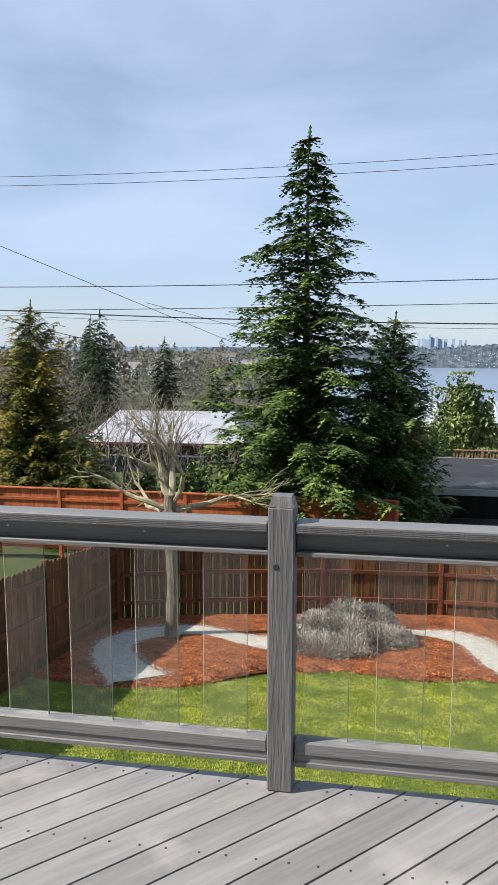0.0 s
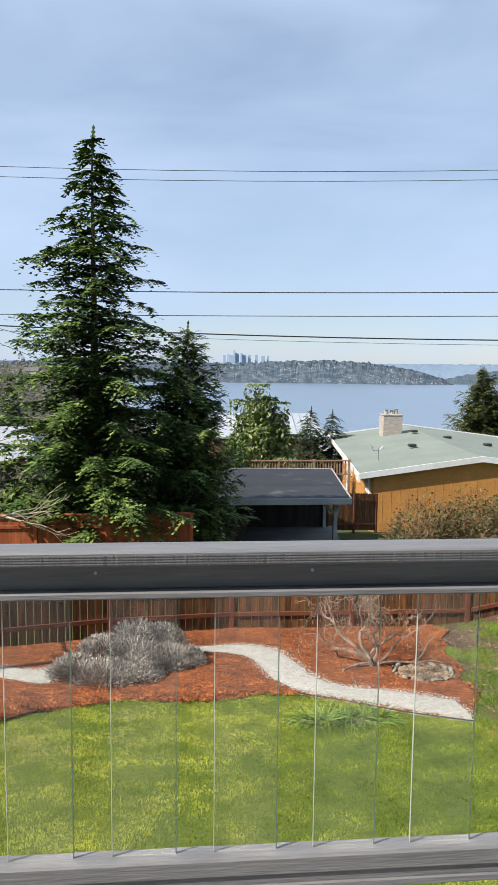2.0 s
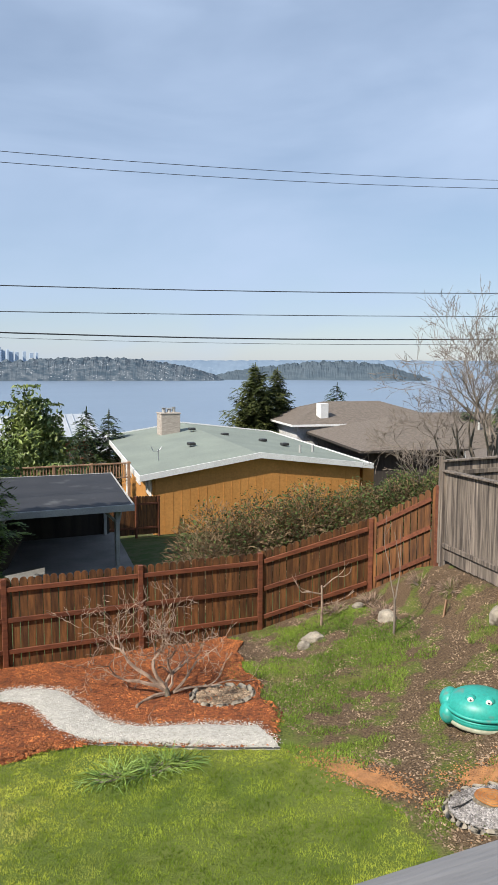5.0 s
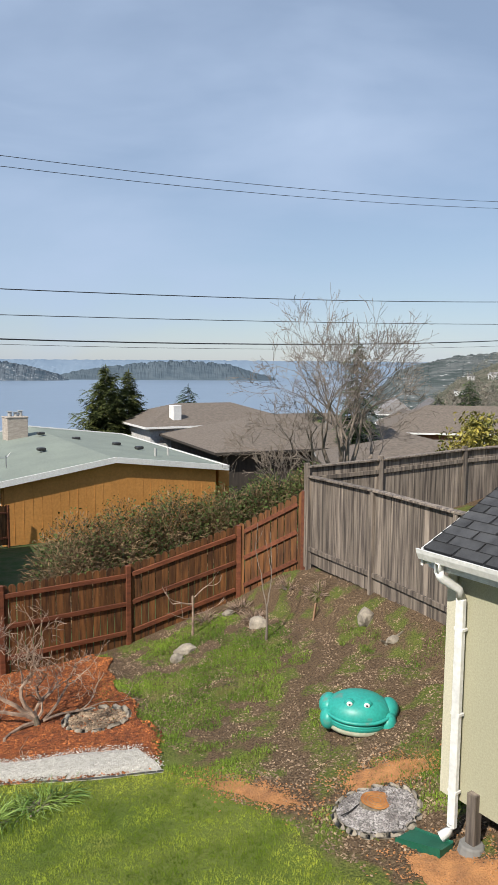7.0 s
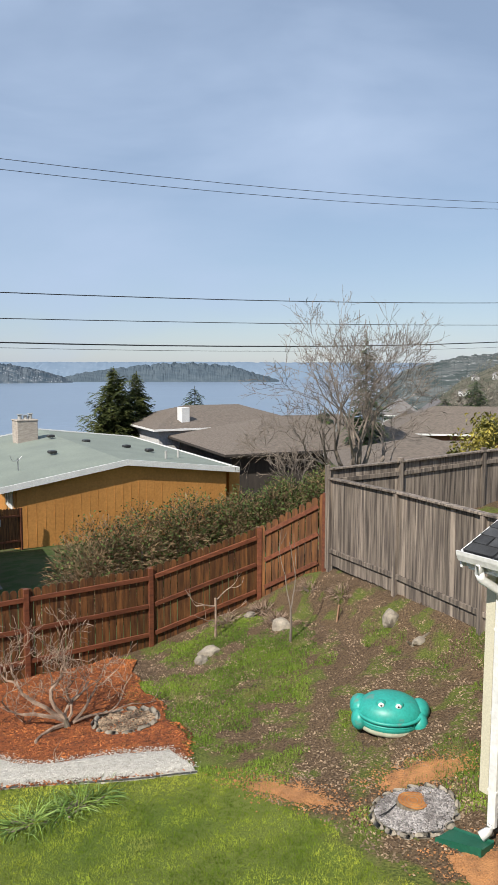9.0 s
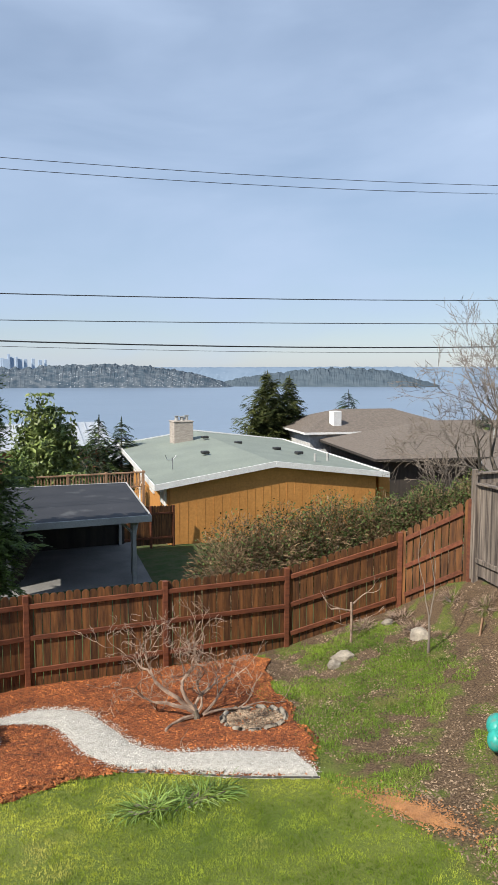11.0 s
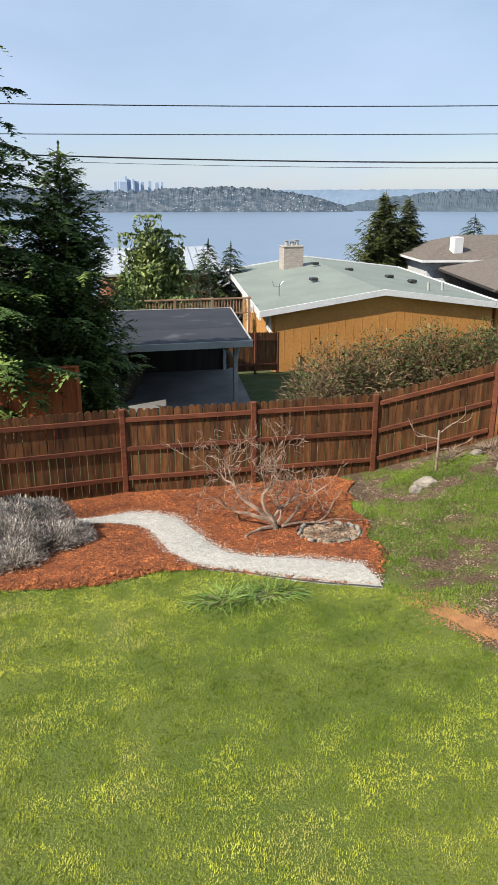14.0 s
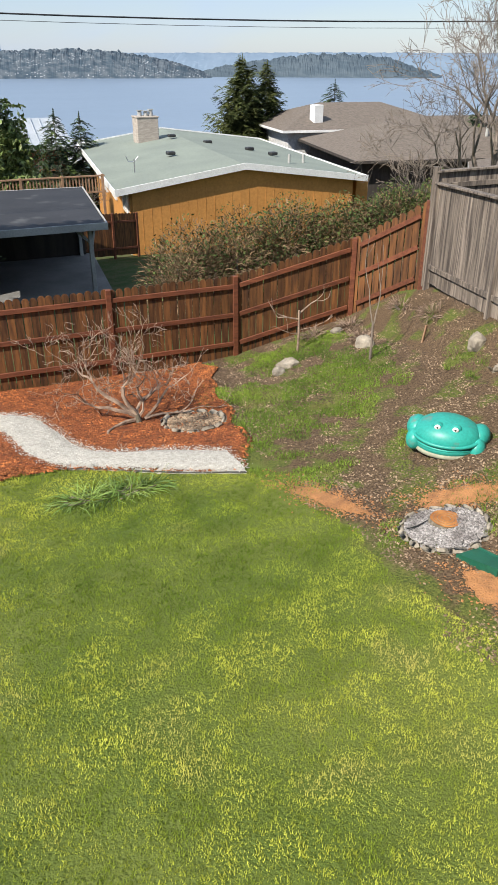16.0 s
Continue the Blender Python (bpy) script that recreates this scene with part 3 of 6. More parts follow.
for x in posts:
    railing_post(x)
part("wood_knot", Geo().tube([(-0.172, 2.497, 0.80), (-0.172, 2.502, 0.80)], [0.009, 0.0125], 12), "nail", rail)
for x0, x1 in zip(posts, posts[1:]):
    a, b = x0 + 0.0465, x1 - 0.0465
    m, s = (a + b) / 2, b - a
    part("rail_cap", Geo().box((m, 2.5525, 0.930), (s, 0.095, 0.034), b=0.004), "rail", rail)
    part("upper_rail", Geo().box((m, 2.572, 0.8795), (s, 0.036, 0.067), b=0.003), "rail", rail)
    part("glass_stop", Geo().box((m, 2.556, 0.838), (s, 0.062, 0.016), b=0.003), "rail", rail)
    for z in (0.919, 0.925, 0.931, 0.937):
        part("milled_groove", Geo().box((m, 2.5048, z), (s, 0.002, 0.0022)), "post", rail)
    part("lower_rail", Geo().box((m, 2.549, 0.155), (s, 0.060, 0.050), b=0.006).box((m, 2.549, 0.118), (s, 0.046, 0.024)).box((m, 2.549, 0.096), (s, 0.056, 0.020), b=0.003), "rail", rail)
    first = -0.08 if x0 > -0.2 else -0.43
    x = first + PITCH * math.floor((a - first) / PITCH)
    while x + PANE_W < b:
        if x > a:
            pane = part("glass_pane", Geo().box((x + PANE_W / 2, 2.552, 0.509), (PANE_W, 0.005, 0.665)), "glass", rail)
            pane.visible_shadow = False
            # Strips added at both pane edges: painted glint left, painted shade right.
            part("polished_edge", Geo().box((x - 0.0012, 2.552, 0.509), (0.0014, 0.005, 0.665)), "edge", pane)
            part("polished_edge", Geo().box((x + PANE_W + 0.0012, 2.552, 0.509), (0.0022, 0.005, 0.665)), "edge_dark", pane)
        x += PITCH
    for q in np.arange(0.38 - 0.51 * int((0.38 - a) / 0.51), b, 0.51):
        part("screw", Geo().tube([(q, 2.5515, 0.886), (q, 2.5545, 0.886)], [0.004, 0.004], 8), "steel", rail)

# the deck's house, behind the camera: unseen wall, tall to block sky light
geo = Geo().box((0.3, -2.5, 1.2), (11.0, 0.2, 7.8), b=0.01)
solid("unseen_house_wall", geo, "sage", "unseen sage painted house wall behind the deck, blocking sky light", "wall", "structure")


# ---- fences ----
def picket_mesh(width, height, shape):
    """One fence board, standing on its base, with a rounded, clipped or flat top."""
    h, t = width / 2, 0.009
    if shape == "round":
        top = [(h, height - 0.05), (h * 0.72, height - 0.015), (h * 0.3, height), (-h * 0.3, height), (-h * 0.72, height - 0.015), (-h, height - 0.05)]
    else:
        top = [(h, height), (-h, height)]
    o = [(-h, 0), (h, 0)] + top
    n = len(o)
    g = Geo().add([(x, -t, z) for x, z in o] + [(x, t, z) for x, z in o], [tuple(range(n)), tuple(reversed(range(n, 2 * n)))] + [(i, n + i, n + (i + 1) % n, (i + 1) % n) for i in range(n)])
    return g


def heading(p, q):
    return math.atan2(q[1] - p[1], q[0] - p[0])


def fence(name, pts, height, label, mats, shape="round", width=0.14, side=1, rails=(0.28, 0.86, 1.42), post=0.095, lift=0.06, capped=False, gap=0.004, over=0.06, group="garden fences"):
    """Posts at pts (x, y, ground z), rails between them on the given side of the boards."""
    fx = thing(name, (pts[0][0], pts[0][1], pts[0][2]), label, "fence", group)
    wood = picket_mesh(width - gap, height, shape).mesh("picket", mats[0])
    for i, (x, y, z) in enumerate(pts):
        a = heading(pts[max(i - 1, 0)], pts[min(i + 1, len(pts) - 1)])
        nrm = Vector((math.sin(a), -math.cos(a), 0)) * side
        R = Matrix.Rotation(a, 3, "Z")
        q = Vector((x, y, z)) + nrm * 0.02
        part("fence_post", Geo().box((q.x, q.y, z + (height + over) / 2 - 0.1), (post, post, height + over + 0.2), R, 0.006), mats[1], fx)
    for p, q in zip(pts, pts[1:]):
        p, q = Vector(p), Vector(q)
        a = heading(p, q)
        d = q - p
        length = Vector((d.x, d.y)).length
        nrm = Vector((math.sin(a), -math.cos(a), 0)) * side
        R = Matrix.Rotation(a, 3, "Z") @ Matrix.Rotation(-math.atan2(d.z, length), 3, "Y")
        for h in rails:
            c = (p + q) / 2 + Vector((0, 0, h + lift)) + nrm * 0.032
            part("fence_rail", Geo().box(c, (length - post - 0.004, 0.04, 0.085), R, 0.004), mats[1], fx)
        if capped:
            c = (p + q) / 2 + Vector((0, 0, height + lift + 0.02)) + nrm * 0.01
            part("cap_board", Geo().box(c, (length - 0.004, 0.14, 0.035), R, 0.004), mats[1], fx)
        n = max(1, round(length / width))
        for k in range(n):
            f = (k + 0.5) / n
            b = p + d * f - nrm * 0.0
            jit = random.uniform(-0.012, 0.012)
            piece("picket", wood, fx, Matrix.Translation((b.x - nrm.x * 0.002, b.y - nrm.y * 0.002, b.z + lift + jit)) @ Matrix.Rotation(a, 4, "Z") @ Matrix.Rotation(random.uniform(-0.006, 0.006), 4, "Y"))
    return fx


def on_ground(pts):
    return [(x, y, ground_z(x, y)) for x, y in pts]


NEAR = [(-4.75, 13.3, -3.78), (-3.15, 14.05, -3.86), (-0.85, 14.75, -3.93), (1.55, 15.25, -4.03), (4.0, 15.15, -4.01), (6.42, 15.07, -3.99), (8.76, 14.69, -3.40), (9.50, 13.45, -2.56)]
fence("garden_fence", NEAR, 1.72, "dark brown stained cedar fence with rounded pickets", ("picket", "fence_rail"), rails=(0.38, 0.96, 1.52), lift=-0.04, gap=0.015, over=-0.04)
fence("side_fence", [(-4.95, 5.6, -2.88), (-4.9, 8.0, -3.17), (-4.85, 10.4, -3.46), (-4.75, 13.2, -3.80)], 1.68, "brown stained side fence with rounded pickets", ("picket", "fence_rail"), side=1, lift=0.0)
fence("neighbour_fence", [(-12.9, 20.0, -4.45), (-10.93, 20.0, -4.45), (-8.95, 20.0, -4.45), (-7.04, 20.0, -4.45), (-5.14, 20.0, -4.45), (-3.28, 20.0, -4.45), (-1.3, 20.0, -4.45), (0.78, 20.0, -4.45)], 1.8, "bright orange-red cedar panel fence", ("red", "red"), "flat", 0.135, rails=(0.15, 1.5), lift=0.04, capped=True, gap=0.002)
fence("grey_fence", [(9.52, 13.31, -2.40), (9.07, 11.07, -2.3), (8.65, 8.97, -2.26), (8.3, 6.9, -2.2), (7.95, 4.9, -2.15)], 1.72, "weathered grey board fence with a cap rail", ("gray_wood", "gray_wood"), "flat", 0.125, rails=(0.30,), lift=0.08, capped=True, gap=0.004, over=0.10, side=1)
fence("grey_back_fence", [(9.5, 13.4, -2.2), (11.0, 12.9, -2.1), (13.2, 12.6, -2.0), (15.6, 12.3, -1.95)], 1.72, "weathered grey boundary fence behind", ("gray_wood", "gray_wood"), "flat", 0.125, rails=(1.5,), lift=0.06, capped=True, gap=0.004, over=0.16)

# ---- yard surfaces ----
def bed_low(x):
    """Front edge of the mulch bed."""
    return lerp(((-4.8, 9.7), (-3.55, 9.55), (-2.6, 9.75), (-1.54, 10.65), (-0.3, 11.08), (0.9, 10.9), (1.65, 11.15), (2.3, 11.1), (2.8, 10.8), (3.45, 10.4), (4.4, 9.95), (4.75, 10.6), (5.0, 11.4), (5.4, 13.6), (5.7, 14.75)), x)


def bed_high(x):
    return lerp(((-4.8, 13.2), (-3.15, 13.98), (-0.85, 14.7), (1.53, 15.2), (3.99, 15.1), (5.7, 15.05)), x)


def mound(x, y):
    return 0.10 * math.exp(-((x + 2.0) ** 2 + (y - 10.9) ** 2) / 0.7) + 0.06 * math.exp(-((x - 0.9) ** 2 + (y - 11.9) ** 2) / 0.8)


g, ncol, nrow = Geo(), 110, 46
for i in range(ncol + 1):
    x = -4.8 + 10.5 * i / ncol
    wob = 0.09 * noise.noise((x * 3.1, 4.0, 0))
    for j in range(nrow + 1):
        v = j / nrow
        y = bed_low(x) + wob + (bed_high(x) - bed_low(x) - wob) * v
        edge = min(1.0, j / 2.5)
        xx = x + 0.22 * noise.noise((y * 1.9, 2.5, 6)) * step(4.2, 4.9, x)
        g.v.append((xx, y, ground_z(xx, y) + mound(xx, y) - 0.03 + 0.065 * edge + 0.012 * noise.noise((x * 9, y * 9, 1))))
g.f = [(i * (nrow + 1) + j, (i + 1) * (nrow + 1) + j, (i + 1) * (nrow + 1) + j + 1, i * (nrow + 1) + j + 1) for i in range(ncol) for j in range(nrow)]
solid("mulch_bed", g, "mulch", "orange-brown bark mulch bed along the fence", "mulch bed", "structure", smooth=True)


def smooth_pairs(pairs, n):
    """Points along both edges of a path, eased between the given pairs."""
    out = []
    for i in range(len(pairs) - 1):
        p0, p1, p2, p3 = (pairs[min(max(k, 0), len(pairs) - 1)] for k in (i - 1, i, i + 1, i + 2))
        for k in range(n):
            t = k / n
            e = []
            for s in (0, 1):
                for c in (0, 1):
                    a, b, d, f = p0[s][c], p1[s][c], p2[s][c], p3[s][c]
                    e.append(0.5 * (2 * b + (d - a) * t + (2 * a - 5 * b + 4 * d - f) * t * t + (3 * b - a - 3 * d + f) * t ** 3))
            out.append(((e[0], e[1]), (e[2], e[3])))
    out.append(pairs[-1])
    return out


def over_bed(x, y):
    return ground_z(x, y) + (mound(x, y) if bed_low(x) < y < bed_high(x) else 0)


RIGHT = [((0.5, 13.35), (0.45, 13.75)), ((0.98, 13.48), (0.95, 13.75)), ((1.5, 13.22), (1.61, 13.99)), ((1.74, 12.8), (2.24, 13.6)), ((1.9, 11.82), (2.54, 12.73)), ((2.26, 11.19), (2.71, 11.86)), ((2.79, 10.84), (3.09, 11.38)), ((3.43, 10.4), (3.82, 11.08)), ((4.43, 9.82), (4.46, 10.73))]
LEFT = [((-1.5, 11.9), (-1.6, 12.7)), ((-1.72, 11.84), (-1.85, 12.68)), ((-2.85, 12.45), (-3.0, 13.1)), ((-3.75, 11.95), (-3.95, 12.85)), ((-3.75, 11.4), (-4.55, 11.8)), ((-3.3, 10.75), (-4.3, 10.7)), ((-2.75, 10.25), (-3.6, 9.6))]
PEBBLES = []
for nm, pairs in (("gravel_path", RIGHT), ("gravel_path", LEFT)):
    g, line, m = Geo(), smooth_pairs(pairs, 9), 7
    for k, (a, b) in enumerate(line):
        for j in range(m):
            t = j / (m - 1)
            x, y = a[0] + (b[0] - a[0]) * t, a[1] + (b[1] - a[1]) * t
            x += 0.02 * noise.noise((k * 0.9, j, 3)); y += 0.03 * noise.noise((k * 0.8, j, 7))
            g.v.append((x, y, over_bed(x, y) + 0.05 + (0.012 if 0 < j < m - 1 else -0.05)))
    g.f = [(k * m + j, k * m + j + 1, (k + 1) * m + j + 1, (k + 1) * m + j) for k in range(len(line) - 1) for j in range(m - 1)]
    solid(nm, g, "gravel", "pale grey gravel path winding through mulch", "path", "structure", smooth=True)
    for a, b in line:
        PEBBLES.append((a, b))
    for s in (0, 1):
        g = Geo().tube([(q[s][0], q[s][1], over_bed(*q[s]) + 0.028) for q in line], [0.009] * len(line), 5)
        solid("path_edging", g, "black", "black plastic edging beside a gravel path", "edging", "structure")


def scatter(name, mat, pts, size, label, flat=0.35, seed=1, long=1.0, kind="stuff", category="", lift=0.0):
    """Small tilted chips or stones, one mesh."""
    rnd, g = random.Random(seed), Geo()
    for x, y, z in pts:
        s = size * rnd.uniform(0.5, 1.4)
        R = Euler((rnd.uniform(-flat, flat), rnd.uniform(-flat, flat), rnd.uniform(0, 6.3))).to_matrix()
        a, b, c = R @ Vector((s * long, 0, 0)), R @ Vector((0, s, 0)), R @ Vector((0, 0, s * 0.6))
        o = Vector((x, y, z + lift + s * 0.2))
        g.add([tuple(o + a), tuple(o + b), tuple(o - a), tuple(o - b), tuple(o + c)], [(0, 1, 4), (1, 2, 4), (2, 3, 4), (3, 0, 4)])
    return solid(name, g, mat, label, category or name.replace("_", " "), kind)


rnd = random.Random(5)
pts = []
while len(pts) < 42000:
    x = rnd.uniform(-4.75, 5.65)
    lo, hi = bed_low(x), bed_high(x)
    y = rnd.uniform(lo - 0.03, hi)
    xx = x + 0.22 * noise.noise((y * 1.9, 2.5, 6)) * step(4.2, 4.9, x)
    pts.append((xx, y, ground_z(xx, y) + mound(xx, y) + 0.03))
scatter("mulch_chips", "chip", pts, 0.0135, "loose orange bark chips on the bed", 0.6, 2, 1.9, category="mulch")
pts = []
for k in range(20000):
    a, b = PEBBLES[rnd.randrange(len(PEBBLES))]
    t = rnd.uniform(0.02, 0.98)
    x, y = a[0] + (b[0] - a[0]) * t + rnd.gauss(0, 0.06), a[1] + (b[1] - a[1]) * t + rnd.gauss(0, 0.05)
    pts.append((x, y, over_bed(x, y) + 0.058))
scatter("path_pebbles", "pebble", pts, 0.0095, "pale loose pebbles on the path", 0.5, 3, category="gravel")
pts = []
while len(pts) < 30000:
    x, y = rnd.uniform(4.5, 9.4), rnd.uniform(4.2, 14.8)
    if x > 4.75 + 0.1 * max(0, y - 9) + 0.3 * noise.noise((x, y, 0)) and (y < 13.3 or x < 8.6) and noise.noise((x * 0.9, y * 0.9, 9)) < rnd.uniform(-0.3, 0.6):
        pts.append((x, y, ground_z(x, y) + 0.004))
scatter("dry_litter", "litter", pts, 0.0105, "dry leaf litter and wood crumbs on bare soil", 0.6, 4, 1.7, category="litter")


def patch(name, mat, c, rx, ry, turn, label, seed, lift=0.012):
    """An uneven patch of loose soil lying on the ground."""
    g, n = Geo(), 40
    g.v.append((c[0], c[1], ground_z(*c) + lift + 0.015))
    for ring in (0.5, 0.85, 1.0):
        for k in range(n):
            a = 2 * math.pi * k / n
            r = ring * (1 + 0.45 * noise.noise((math.cos(a) * 2.2, math.sin(a) * 2.2, seed)) + 0.2 * noise.noise((math.cos(a) * 7, math.sin(a) * 7, seed)))
            px, py = rx * r * math.cos(a), ry * r * math.sin(a)
            x, y = c[0] + px * math.cos(turn) - py * math.sin(turn), c[1] + px * math.sin(turn) + py * math.cos(turn)
            g.v.append((x, y, ground_z(x, y) + (lift if ring < 1 else -0.01)))
    g.f = [(0, 1 + k, 1 + (k + 1) % n) for k in range(n)] + [(1 + r * n + k, 1 + (r + 1) * n + k, 1 + (r + 1) * n + (k + 1) % n, 1 + r * n + (k + 1) % n) for r in range(2) for k in range(n)]
    solid(name, g, mat, label, "soil patch", "structure", smooth=True)


patch("sawdust_patch", "orange_soil", (4.93, 8.65), 0.62, 0.13, radians(-72), "strip of orange sawdust beside the lawn", 2)
patch("sawdust_patch", "orange_soil", (6.15, 7.75), 0.5, 0.2, radians(-35), "orange sawdust spread behind the fire pit", 5)
patch("sawdust_patch", "orange_soil", (5.45, 6.2), 0.5, 0.28, radians(-70), "orange sawdust below a downspout", 8)


rnd = random.Random(12)
pts = []
for cx, cy, rx, ry, turn in ((4.93, 8.65, 0.8, 0.24, radians(-72)), (6.15, 7.75, 0.62, 0.32, radians(-35)), (5.45, 6.2, 0.62, 0.4, radians(-70))):
    for k in range(1500):
        q, w = rnd.gauss(0, 0.52) * rx, rnd.gauss(0, 0.52) * ry
        x, y = cx + q * math.cos(turn) - w * math.sin(turn), cy + q * math.sin(turn) + w * math.cos(turn)
        pts.append((x, y, ground_z(x, y) + 0.012))
scatter("sawdust_crumbs", "orange_soil", pts, 0.010, "loose orange sawdust crumbs round the patches", 0.5, 14, 1.4, category="sawdust")


def blades(name, mat, spots, h, wdt, label, seed, bend=0.5, category="grass"):
    """Grass as many bent blades that lean together in tufts, one mesh."""
    r = np.random.RandomState(seed)
    p = np.array(spots, dtype=float)
    n = len(p)
    tuft = np.array([(noise.noise((x * 11, y * 11, 3)), noise.noise((x * 17, y * 17, 9)), noise.noise((x * 2.6, y * 2.6, 6))) for x, y, _ in spots])
    a, lean = 6.0 * tuft[:, 0] + r.normal(0, 1.5, n), r.uniform(0.1, bend, n)
    hh = h * r.uniform(0.5, 1.3, n) * np.clip(1 + 0.9 * tuft[:, 1] + 0.5 * tuft[:, 2], 0.45, 1.45)
    ww = wdt * r.uniform(0.7, 1.3, n)
    sx, sy = np.cos(a), np.sin(a)
    dx, dy = -sy, sx
    v = np.zeros((n, 3, 3))
    v[:, 0] = p + np.c_[sx * ww, sy * ww, np.zeros(n)]
    v[:, 1] = p - np.c_[sx * ww, sy * ww, np.zeros(n)]
    v[:, 2] = p + np.c_[dx * hh * lean, dy * hh * lean, hh * (1 - 0.4 * lean)]
    me = bpy.data.meshes.new(name)
    me.vertices.add(3 * n); me.loops.add(3 * n); me.polygons.add(n)
    me.vertices.foreach_set("co", v.ravel())
    me.loops.foreach_set("vertex_index", np.arange(3 * n, dtype=np.int32))
    me.polygons.foreach_set("loop_start", np.arange(0, 3 * n, 3, dtype=np.int32))
    me.materials.append(M[mat])
    me.update(calc_edges=True)
    me.validate()
    return tagged(new(name, me), label, category, "", "stuff")


def lawn_edge(y):
    return lerp(((2, 4.95), (5.7, 4.9), (6.9, 4.72), (7.9, 4.80), (9.0, 4.66), (9.9, 4.45), (10.6, 4.6)), y)


rs = np.random.RandomState(4)
spots = []
while len(spots) < 620000:
    xs, ys = rs.uniform(-4.8, 5.0, 4000), rs.uniform(2.7, 11.3, 4000)
    for x, y in zip(xs, ys):
        wob = 0.15 * noise.noise((x * 2.5, y * 2.5, 2)) + 0.09 * noise.noise((x * 3.1, 4.0, 0))
        if x < lawn_edge(y) + wob and y < bed_low(x) + wob * 0.6 + 0.05 and (y > 4.5 or rs.rand() < 0.8):
            spots.append((x, y, ground_z(x, y) - 0.005))
blades("lawn_grass", "grass", spots, 0.027, 0.0036, "mown green lawn with yellowish patches", 1, 0.9)
spots = []
while len(spots) < 95000:
    xs, ys = rs.uniform(4.4, 9.3, 3000), rs.uniform(4.0, 15.0, 3000)
    for x, y in zip(xs, ys):
        if x > lawn_edge(y) and (y < 13.2 or x < 8.9) and y < 14.9 - 0.0 * x:
            d = noise.noise((x * 0.75, y * 0.75, 5)) + 0.55 * noise.noise((x * 2.2, y * 2.2, 6)) + 0.5 * math.exp(-((x - 6.3) ** 2 + (y - 11.8) ** 2) / 6) - 0.25 * step(7.6, 9, x) - 0.3 * step(8.4, 6.5, y)
            if d > 0.2 and rs.rand() < min(1, d * 1.5):
                spots.append((x, y, ground_z(x, y) - 0.005))
blades("bank_grass", "bankgrass", spots, 0.045, 0.005, "patchy grass growing on the bank", 2, 1.0)


# ---- plants ----
def spray(g, o, d, up, length, width, droop, n, rnd):
    """A flat conifer spray: leaflets along a drooping axis."""
    d = d.normalized()
    s = d.cross(up)
    if s.length < 0.01:
        s = Vector((1, 0, 0))
    s.normalize()
    for k in range(n):
        t = (k + 0.6) / n
        c = o + d * (length * t) + Vector((0, 0, -droop * t * t * length))
        w = width * (1 - 0.75 * t) * rnd.uniform(0.7, 1.25)
        for side in (-1, 1):
            tip = c + s * side * w + d * w * 0.75 + Vector((0, 0, -w * rnd.uniform(0.1, 0.55)))
            q = d * (length / n * 0.75)
            g.add([tuple(c - q), tuple(c + q), tuple(tip)], [(0, 1, 2)])


